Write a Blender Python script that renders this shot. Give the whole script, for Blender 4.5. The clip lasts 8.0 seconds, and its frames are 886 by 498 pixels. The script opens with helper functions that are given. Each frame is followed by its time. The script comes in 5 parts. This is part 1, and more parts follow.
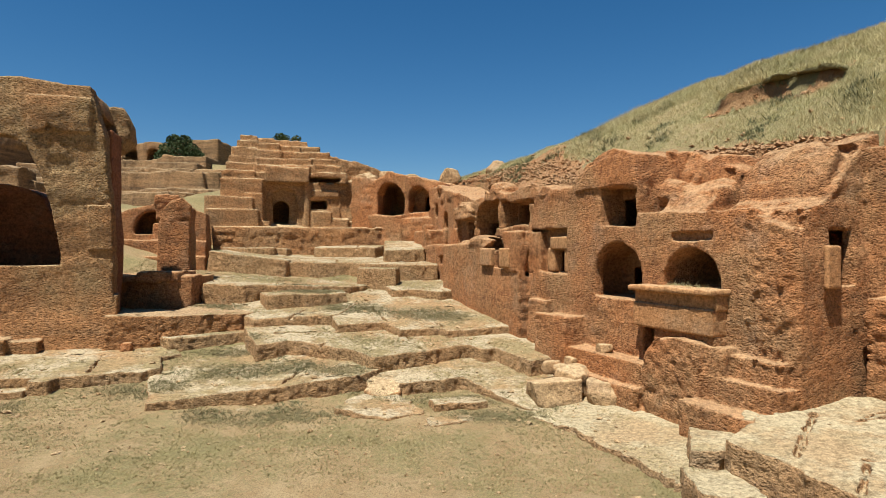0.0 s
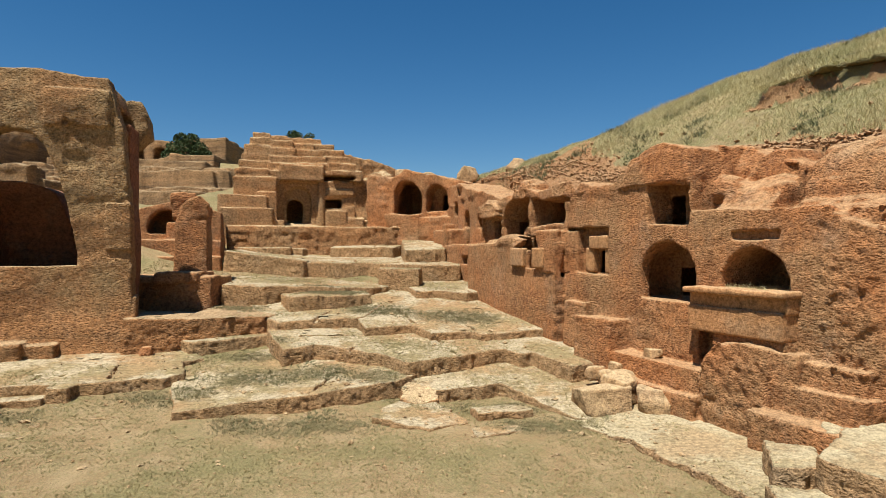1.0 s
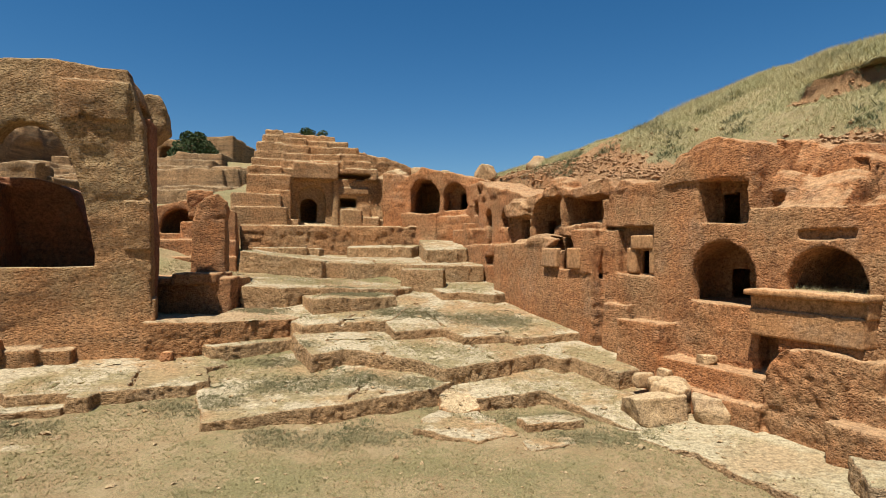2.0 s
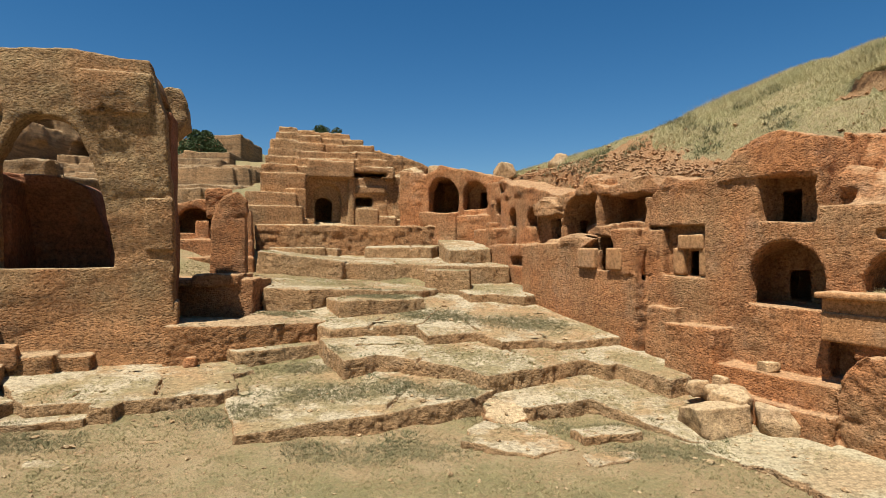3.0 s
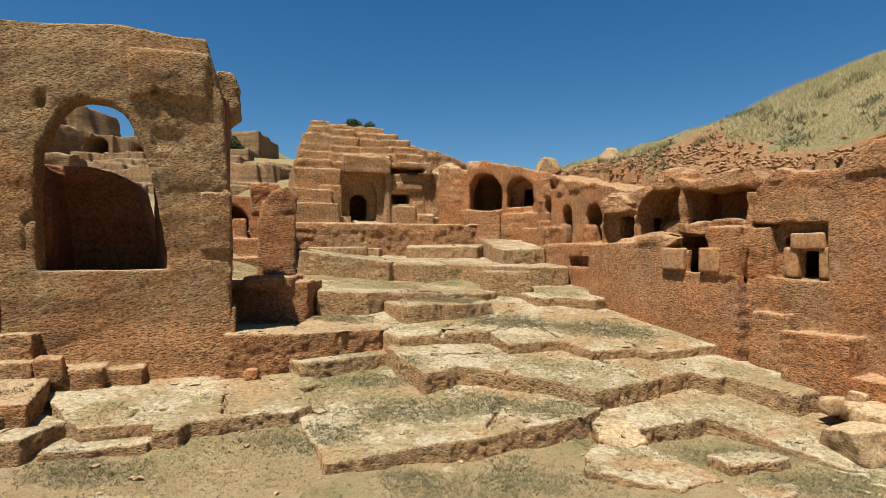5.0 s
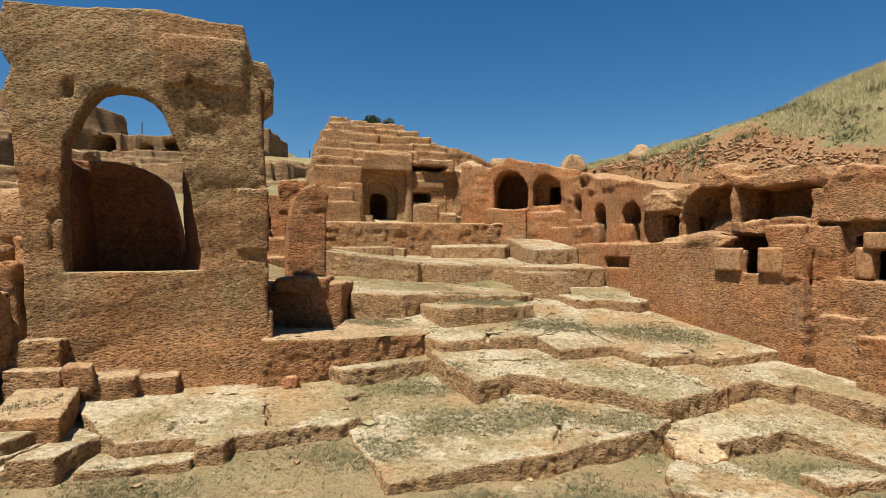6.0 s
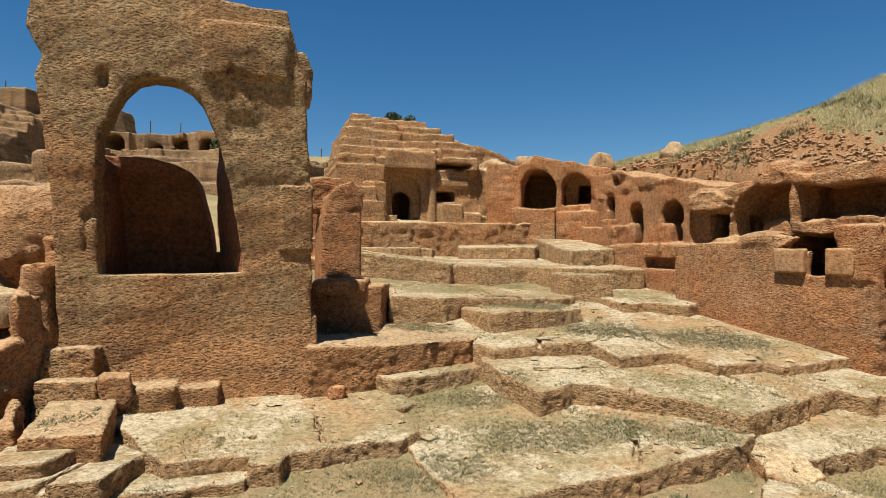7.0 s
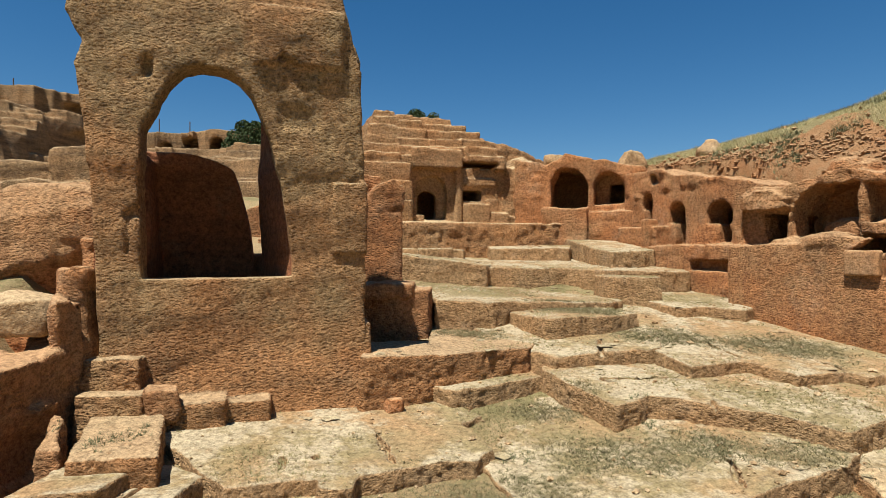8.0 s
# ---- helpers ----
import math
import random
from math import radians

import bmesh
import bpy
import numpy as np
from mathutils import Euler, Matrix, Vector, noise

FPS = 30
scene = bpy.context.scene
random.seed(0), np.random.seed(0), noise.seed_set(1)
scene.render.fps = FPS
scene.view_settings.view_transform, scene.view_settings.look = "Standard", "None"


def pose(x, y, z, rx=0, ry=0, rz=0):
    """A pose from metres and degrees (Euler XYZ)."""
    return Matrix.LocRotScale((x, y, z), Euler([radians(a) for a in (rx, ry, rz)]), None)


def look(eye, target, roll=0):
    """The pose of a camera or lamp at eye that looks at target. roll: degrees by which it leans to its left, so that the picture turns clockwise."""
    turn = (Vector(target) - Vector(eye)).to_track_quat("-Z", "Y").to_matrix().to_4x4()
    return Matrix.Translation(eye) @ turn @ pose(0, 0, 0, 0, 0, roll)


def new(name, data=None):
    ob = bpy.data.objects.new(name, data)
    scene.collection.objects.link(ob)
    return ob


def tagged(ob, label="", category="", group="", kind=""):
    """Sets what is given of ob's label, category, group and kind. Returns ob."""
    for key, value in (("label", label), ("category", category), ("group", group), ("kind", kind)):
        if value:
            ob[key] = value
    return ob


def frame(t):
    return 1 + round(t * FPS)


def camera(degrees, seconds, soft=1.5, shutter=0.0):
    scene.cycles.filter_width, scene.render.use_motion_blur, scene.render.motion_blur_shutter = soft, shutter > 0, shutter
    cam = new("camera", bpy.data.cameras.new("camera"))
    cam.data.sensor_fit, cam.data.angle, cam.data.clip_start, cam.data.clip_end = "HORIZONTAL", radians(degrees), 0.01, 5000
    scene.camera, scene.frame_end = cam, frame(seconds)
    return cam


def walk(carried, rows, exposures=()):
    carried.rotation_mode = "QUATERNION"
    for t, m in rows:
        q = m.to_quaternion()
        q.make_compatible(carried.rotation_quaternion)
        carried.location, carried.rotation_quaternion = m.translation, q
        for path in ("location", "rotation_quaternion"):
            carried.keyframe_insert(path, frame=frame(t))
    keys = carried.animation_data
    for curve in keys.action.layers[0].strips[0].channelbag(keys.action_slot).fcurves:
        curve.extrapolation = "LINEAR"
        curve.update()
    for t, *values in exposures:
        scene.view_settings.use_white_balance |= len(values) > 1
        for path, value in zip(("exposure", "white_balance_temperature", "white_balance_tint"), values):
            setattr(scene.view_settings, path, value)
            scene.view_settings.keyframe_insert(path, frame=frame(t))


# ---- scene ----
cam = camera(73.7, 8.0, soft=0.6)
METRES, AHEAD, EYE = 8.0, 10.05, 3.0
ROWS = [
    (0.0, 0.0, 0.0, 0.0, 0.0, 0.0, -0.0),
    (0.5, -0.0472, 0.0291, -0.0006, 0.01, -0.01, 0.0),
    (1.0, -0.097, 0.0632, -0.0009, 0.08, -0.0, 0.01),
    (1.5, -0.145, 0.0945, -0.0004, 0.08, -0.02, 0.01),
    (3.0, -0.2927, 0.1914, -0.0004, 0.12, 0.01, 0.0),
    (3.5, -0.341, 0.2208, -0.0004, 0.15, -0.02, 0.0),
    (4.0, -0.395, 0.2524, -0.0005, 0.17, -0.01, 0.01),
    (5.5, -0.5551, 0.3465, 0.0004, 0.24, -0.06, -0.02),
    (6.0, -0.6138, 0.381, 0.0001, 0.26, -0.06, -0.03),
    (6.5, -0.6688, 0.4126, 0.0008, 0.31, -0.05, -0.03),
    (7.0, -0.7306, 0.447, 0.002, 0.35, -0.05, -0.03),
    (7.5, -0.7903, 0.4791, 0.0035, 0.37, -0.07, -0.04),
    (8.0, -0.8567, 0.5146, 0.0057, 0.38, -0.04, -0.05),
]
walk(cam, [(t, pose(METRES * x, AHEAD * y, EYE + METRES * z, 90 + 0.8 * pitch, 0.8 * roll, 0.8 * yaw)) for t, x, y, z, yaw, pitch, roll in ROWS])

# ---- world, sun, exposure ----
SUN_FROM = Vector((-0.57, -0.82, 0.0)).normalized()
SUN_UP = radians(68)
world = bpy.data.worlds.new("sky")
scene.world = world
world.use_nodes = True
wn = world.node_tree.nodes
sky = wn.new("ShaderNodeTexSky")
sky.sky_type = "NISHITA"
sky.sun_disc = False
sky.sun_elevation = SUN_UP
sky.sun_rotation = math.atan2(SUN_FROM.x, SUN_FROM.y)
sky.altitude = 600
sky.air_density = 1.0
sky.dust_density = 0.1
sky.ozone_density = 4.0
deep = wn.new("ShaderNodeHueSaturation")
deep.inputs["Saturation"].default_value = 1.3
deep.inputs["Hue"].default_value = 0.497
world.node_tree.links.new(sky.outputs[0], deep.inputs["Color"])
world.node_tree.links.new(deep.outputs[0], wn["Background"].inputs[0])
wn["Background"].inputs[1].default_value = 0.052
sun_data = bpy.data.lights.new("sun", "SUN")
sun_data.energy = 4.9
sun_data.angle = radians(0.5)
sun_data.color = (1.0, 0.985, 0.945)
sun = new("sun", sun_data)
sun.matrix_world = look(SUN_FROM * math.cos(SUN_UP) * 50 + Vector((0, 0, math.sin(SUN_UP) * 50)), (0, 0, 0))
scene.view_settings.exposure = 0.78


# ---- materials ----
class Nodes:
    """A small builder of node materials."""

    def __init__(self, name):
        self.mat = bpy.data.materials.new(name)
        self.mat.use_nodes = True
        self.tree = self.mat.node_tree
        self.bsdf = self.tree.nodes["Principled BSDF"]
        self.bsdf.inputs["Roughness"].default_value = 0.95
        self.bsdf.inputs["Specular IOR Level"].default_value = 0.15
        self.pos = self.add("ShaderNodeNewGeometry")

    def add(self, kind):
        return self.tree.nodes.new(kind)

    def put(self, node, key, value):
        if isinstance(value, bpy.types.NodeSocket):
            self.tree.links.new(value, node.inputs[key])
        else:
            node.inputs[key].default_value = value

    def noise(self, scale, detail=4.0, rough=0.6, stretch=(1, 1, 1), turn=(0, 0, 0)):
        m = self.add("ShaderNodeMapping")
        self.put(m, "Vector", self.pos.outputs["Position"])
        m.inputs["Scale"].default_value = stretch
        m.inputs["Rotation"].default_value = [radians(a) for a in turn]
        n = self.add("ShaderNodeTexNoise")
        self.put(n, "Vector", m.outputs[0])
        self.put(n, "Scale", scale)
        self.put(n, "Detail", detail)
        self.put(n, "Roughness", rough)
        return n.outputs["Fac"]

    def cells(self, scale, stretch=(1, 1, 1), turn=(0, 0, 0)):
        """Distance to the nearest of scattered points, on slightly warped ground: scooped dents with sharp ridges."""
        w = self.add("ShaderNodeTexNoise")
        self.put(w, "Vector", self.pos.outputs["Position"])
        self.put(w, "Scale", scale * 0.6)
        self.put(w, "Detail", 2.0)
        v = self.add("ShaderNodeVectorMath")
        v.operation = "MULTIPLY_ADD"
        self.put(v, 0, w.outputs["Color"])
        v.inputs[1].default_value = (0.9 / scale,) * 3
        self.put(v, 2, self.pos.outputs["Position"])
        m = self.add("ShaderNodeMapping")
        self.put(m, "Vector", v.outputs[0])
        m.inputs["Scale"].default_value = stretch
        m.inputs["Rotation"].default_value = [radians(a) for a in turn]
        n = self.add("ShaderNodeTexVoronoi")
        self.put(n, "Vector", m.outputs[0])
        self.put(n, "Scale", scale)
        return n.outputs["Distance"]

    def ramp(self, fac, stops):
        r = self.add("ShaderNodeValToRGB")
        self.put(r, "Fac", fac)
        e = r.color_ramp.elements
        while len(e) < len(stops):
            e.new(0.5)
        for k, (at, c) in enumerate(stops):
            e[k].position = at
            e[k].color = (*c, 1) if len(c) == 3 else c
        return r.outputs[0]

    def curve(self, fac, lo, hi, a=0.0, b=1.0):
        r = self.add("ShaderNodeMapRange")
        self.put(r, "Value", fac)
        for key, value in (("From Min", lo), ("From Max", hi), ("To Min", a), ("To Max", b)):
            self.put(r, key, value)
        return r.outputs[0]

    def mix(self, fac, a, b, blend="MIX"):
        m = self.add("ShaderNodeMix")
        m.data_type, m.blend_type = "RGBA", blend
        self.put(m, 0, fac)
        for key, value in ((6, a), (7, b)):
            self.put(m, key, (*value, 1) if isinstance(value, tuple) and len(value) == 3 else value)
        return m.outputs[2]

    def math(self, op, a, b=0.0):
        m = self.add("ShaderNodeMath")
        m.operation = op
        self.put(m, 0, a)
        self.put(m, 1, b)
        return m.outputs[0]

    def split(self, what="Normal"):
        s = self.add("ShaderNodeSeparateXYZ")
        self.put(s, 0, self.pos.outputs[what])
        return s.outputs

    def finish(self, colour, height=None, strength=0.5, distance=0.03):
        self.put(self.bsdf, "Base Color", colour)
        if height is not None:
            b = self.add("ShaderNodeBump")
            self.put(b, "Height", height)
            self.put(b, "Strength", strength)
            self.put(b, "Distance", distance)
            self.put(self.bsdf, "Normal", b.outputs[0])
        return self.mat


def rock_material(name, fresh, weathered, stain, bleached, bleach=0.8, strokes=1.0, strata=0.3, patch=0.5, grey=0.3, soil=0.0, relief=0.05, aged=None):
    """Cut soft limestone: fresh orange and weathered patches, dark stains, pale weathered tops, slanting tool strokes
    with painted pit shade.
    """
    n = Nodes(name)
    big = n.noise(0.5, 5, 0.6)
    mid = n.noise(2.4, 6, 0.7)
    fine = n.noise(12.0, 6, 0.76)
    grain = n.noise(44.0, 4, 0.8)
    bands = n.noise(1.5, 5, 0.65, (0.2, 0.2, 2.6), (4, 3, 0))
    streaks = n.noise(1.4, 5, 0.6, (2.4, 2.4, 0.22))
    blots = n.noise(1.1, 4, 0.7, (1, 1, 1), (40, 10, 0))
    if aged:
        big = n.math("ADD", big, n.curve(n.split("Position")[2], aged[0], aged[1], -0.16, 0.14))
    col = n.mix(n.curve(big, patch - 0.1, patch + 0.1), fresh, weathered)
    col = n.mix(n.curve(bands, 0.44, 0.66, 0.0, strata), col, stain)
    col = n.mix(n.curve(streaks, 0.52, 0.72, 0.0, 0.5), col, stain)
    col = n.mix(n.curve(mid, 0.4, 0.7, 0.0, 0.45), col, fresh)
    col = n.mix(n.curve(blots, 0.55, 0.72, 0.0, grey), col, (0.25, 0.205, 0.14))
    # up-facing stone paler: weathered tops, with lit rims also put into the colour
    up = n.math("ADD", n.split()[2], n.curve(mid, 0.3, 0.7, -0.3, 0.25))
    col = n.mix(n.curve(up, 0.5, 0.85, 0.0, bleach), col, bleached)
    if soil:
        spots = n.noise(0.8, 6, 0.7, (1, 1, 1), (15, 30, 0))
        earth = n.math("MULTIPLY", n.curve(spots, 0.45, 0.54, 0.0, soil), n.curve(up, 0.6, 0.85))
        col = n.mix(earth, col, n.mix(n.curve(big, 0.42, 0.58), (0.275, 0.172, 0.082), (0.215, 0.165, 0.08)))
    col = n.mix(0.72, col, n.ramp(fine, [(0.36, (0.4, 0.36, 0.33)), (0.5, (1, 1, 1)), (0.64, (1.5, 1.47, 1.45))]), "MULTIPLY")
    col = n.mix(0.55, col, n.ramp(grain, [(0.36, (0.38, 0.35, 0.32)), (0.5, (1, 1, 1)), (0.64, (1.35, 1.35, 1.35))]), "MULTIPLY")
    # pick strokes: short grooves in fields of two slants, with pits between them
    slant = n.curve(n.noise(0.9, 3, 0.5, (1, 1, 1), (20, 60, 0)), 0.44, 0.56)
    falling = n.noise(24.0, 5, 0.7, (0.75, 0.75, 1.0), (40, -34, 0))
    rising = n.noise(26.0, 5, 0.7, (0.75, 0.75, 1.0), (-38, 40, 10))
    groove = n.math("ADD", n.math("MULTIPLY", falling, slant), n.math("MULTIPLY", rising, n.curve(slant, 0.0, 1.0, 1.0, 0.0)))
    groove = n.curve(groove, 0.34, 0.62)
    pits = n.curve(n.cells(17.0, (0.8, 0.8, 1.25), (40, 28, 20)), 0.1, 0.5)
    nicks = n.curve(n.cells(36.0, (0.85, 0.85, 1.15), (-40, 35, 60)), 0.1, 0.5)
    beds = n.noise(1.9, 6, 0.75, (0.3, 0.3, 2.4), (5, -4, 0))
    worked = n.curve(n.noise(1.1, 4, 0.6, (1, 1, 1), (20, 60, 0)), 0.34, 0.64, 0.4, 1.3)
    h = n.math("ADD", n.math("MULTIPLY", groove, 0.22 * strokes), n.math("MULTIPLY", n.math("ADD", pits, n.math("MULTIPLY", nicks, 0.55)), 0.75 * strokes))
    h = n.math("ADD", n.math("MULTIPLY", h, worked), n.math("MULTIPLY", beds, 0.4))
    h = n.math("ADD", h, n.math("MULTIPLY", fine, 0.85))
    h = n.math("ADD", h, n.math("MULTIPLY", grain, 0.3))
    h = n.math("MULTIPLY", h, n.curve(up, 0.45, 0.9, 1.0, 0.42))
    if soil:
        h = n.math("MULTIPLY", h, n.curve(earth, 0.0, 1.0, 1.0, 0.7))
    # pits and grooves tinted dark, ridges light: their shade painted into the colour
    pit_shade = n.ramp(n.math("MULTIPLY", n.curve(groove, 0.0, 1.0, 0.6, 1.0), pits), [(0.05, (0.55, 0.5, 0.46)), (0.4, (0.95, 0.95, 0.95)), (0.9, (1.15, 1.15, 1.15))])
    col = n.mix(n.curve(up, 0.45, 0.8, 0.65 * min(strokes, 1.0), 0.1), col, pit_shade, "MULTIPLY")
    return n.finish(col, h, 1.0, relief)


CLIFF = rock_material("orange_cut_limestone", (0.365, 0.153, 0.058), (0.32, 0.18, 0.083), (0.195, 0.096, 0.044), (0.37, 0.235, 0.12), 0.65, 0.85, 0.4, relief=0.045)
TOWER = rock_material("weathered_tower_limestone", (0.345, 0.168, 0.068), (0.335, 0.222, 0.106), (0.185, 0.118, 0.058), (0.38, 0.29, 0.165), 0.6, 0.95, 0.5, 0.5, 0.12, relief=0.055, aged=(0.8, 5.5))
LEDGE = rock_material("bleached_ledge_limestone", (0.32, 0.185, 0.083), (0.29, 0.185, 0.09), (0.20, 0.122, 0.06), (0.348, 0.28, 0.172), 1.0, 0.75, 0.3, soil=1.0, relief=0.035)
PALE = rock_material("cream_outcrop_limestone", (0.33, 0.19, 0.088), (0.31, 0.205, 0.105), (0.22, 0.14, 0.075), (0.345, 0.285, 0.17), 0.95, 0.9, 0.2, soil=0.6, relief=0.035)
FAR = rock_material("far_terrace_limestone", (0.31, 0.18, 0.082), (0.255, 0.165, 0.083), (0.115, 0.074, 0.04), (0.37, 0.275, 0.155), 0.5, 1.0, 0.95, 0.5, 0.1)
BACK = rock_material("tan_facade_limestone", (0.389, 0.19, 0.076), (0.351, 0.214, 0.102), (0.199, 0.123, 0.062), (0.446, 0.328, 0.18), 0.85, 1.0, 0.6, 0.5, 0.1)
# darker version of the cliff rock: the chamber's shade is put into its colour
CHAMBER_SHADE = rock_material("shaded_chamber_rock", (0.26, 0.10, 0.043), (0.20, 0.088, 0.042), (0.10, 0.05, 0.027), (0.25, 0.145, 0.08), 0.5, 0.45, 0.5, relief=0.03)
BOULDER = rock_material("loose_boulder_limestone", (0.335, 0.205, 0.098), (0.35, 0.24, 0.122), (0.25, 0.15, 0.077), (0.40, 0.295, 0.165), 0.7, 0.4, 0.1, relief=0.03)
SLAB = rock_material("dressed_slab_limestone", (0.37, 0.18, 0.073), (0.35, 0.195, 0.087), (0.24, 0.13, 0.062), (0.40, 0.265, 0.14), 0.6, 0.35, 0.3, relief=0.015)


def ground_material(name, earth, pale, cover, much, strength=0.9):
    n = Nodes(name)
    big = n.noise(0.4, 5, 0.6)
    mid = n.noise(1.7, 6, 0.7)
    fine = n.noise(10.0, 6, 0.75)
    grit = n.noise(45.0, 4, 0.8)
    col = n.mix(n.curve(mid, 0.4, 0.62), earth, pale)
    grass = n.math("ADD", n.curve(big, 0.36, 0.62, -0.3, 0.4), n.curve(fine, 0.3, 0.7, 0.0, 0.6))
    col = n.mix(n.curve(grass, 0.25, 0.7, 0.0, much), col, cover)
    col = n.mix(n.curve(fine, 0.6, 0.72, 0.0, 0.5), col, (0.43, 0.34, 0.22))
    col = n.mix(0.75, col, n.ramp(grit, [(0.32, (0.4, 0.4, 0.4)), (0.5, (1, 1, 1)), (0.68, (1.4, 1.4, 1.4))]), "MULTIPLY")
    h = n.math("ADD", fine, n.math("MULTIPLY", grit, 0.5))
    return n.finish(col, h, strength, 0.07)


COURT = ground_material("dry_court_earth", (0.32, 0.215, 0.105), (0.37, 0.265, 0.137), (0.225, 0.19, 0.082), 0.95)
HILL = ground_material("grassy_hill_soil", (0.235, 0.175, 0.08), (0.28, 0.215, 0.105), (0.19, 0.17, 0.075), 0.8)
SCARP = ground_material("red_stony_earth", (0.31, 0.145, 0.06), (0.33, 0.19, 0.09), (0.215, 0.135, 0.06), 0.4, 1.0)


def leaf_material(name, dry, green, dark):
    n = Nodes(name)
    each = n.pos.outputs["Random Per Island"]
    spots = n.noise(0.9, 4, 0.6)
    col = n.mix(n.curve(spots, 0.4, 0.62), dry, green)
    col = n.mix(n.curve(each, 0.6, 1.0, 0.0, 0.8), col, dark)
    n.bsdf.inputs["Roughness"].default_value = 0.8
    return n.finish(col)


STRAW = leaf_material("straw_hill_grass", (0.52, 0.43, 0.22), (0.40, 0.36, 0.17), (0.30, 0.27, 0.125))
CLUMP = leaf_material("grey_olive_clump_grass", (0.22, 0.18, 0.09), (0.17, 0.148, 0.07), (0.12, 0.106, 0.05))
TURF = leaf_material("dull_court_grass", (0.328, 0.261, 0.121), (0.273, 0.23, 0.105), (0.218, 0.187, 0.0858))
SHRUB = leaf_material("dark_green_leaves", (0.0585, 0.078, 0.0273), (0.0429, 0.0663, 0.0234), (0.0234, 0.039, 0.0156))
WEED = leaf_material("dusty_green_weeds", (0.172, 0.156, 0.078), (0.133, 0.14, 0.0663), (0.0936, 0.101, 0.0468))


# ---- rock carving: distance fields on a grid, turned into meshes ----
LATTICE = np.random.RandomState(7).rand(32, 32, 32).astype(np.float32) * 2 - 1


def value_noise(x, y, z, scale):
    x, y, z = x * scale, y * scale, z * scale
    i, j, k = np.floor(x).astype(np.int32), np.floor(y).astype(np.int32), np.floor(z).astype(np.int32)
    fx, fy, fz = x - i, y - j, z - k
    fx, fy, fz = (f * f * (3 - 2 * f) for f in (fx, fy, fz))
    i0, j0, k0, i1, j1, k1 = i & 31, j & 31, k & 31, (i + 1) & 31, (j + 1) & 31, (k + 1) & 31
    a = LATTICE[i0, j0, k0] * (1 - fx) + LATTICE[i1, j0, k0] * fx
    b = LATTICE[i0, j1, k0] * (1 - fx) + LATTICE[i1, j1, k0] * fx
    c = LATTICE[i0, j0, k1] * (1 - fx) + LATTICE[i1, j0, k1] * fx
    d = LATTICE[i0, j1, k1] * (1 - fx) + LATTICE[i1, j1, k1] * fx
    return (a * (1 - fy) + b * fy) * (1 - fz) + (c * (1 - fy) + d * fy) * fz


def polygon_field(x, y, points):
    """Signed distance to a closed outline, negative inside."""
    best = np.full(x.shape, 1e9, np.float32)
    inside = np.zeros(x.shape, bool)
    for (ax, ay), (bx, by) in zip(points, points[1:] + points[:1]):
        ex, ey = bx - ax, by - ay
        t = np.clip(((x - ax) * ex + (y - ay) * ey) / (ex * ex + ey * ey + 1e-9), 0, 1)
        best = np.minimum(best, (x - ax - t * ex) ** 2 + (y - ay - t * ey) ** 2)
        if abs(ey) > 1e-9:
            inside ^= ((ay > y) != (by > y)) & (x < ex * (y - ay) / ey + ax)
    best = np.sqrt(best)
    return np.where(inside, -best, best)


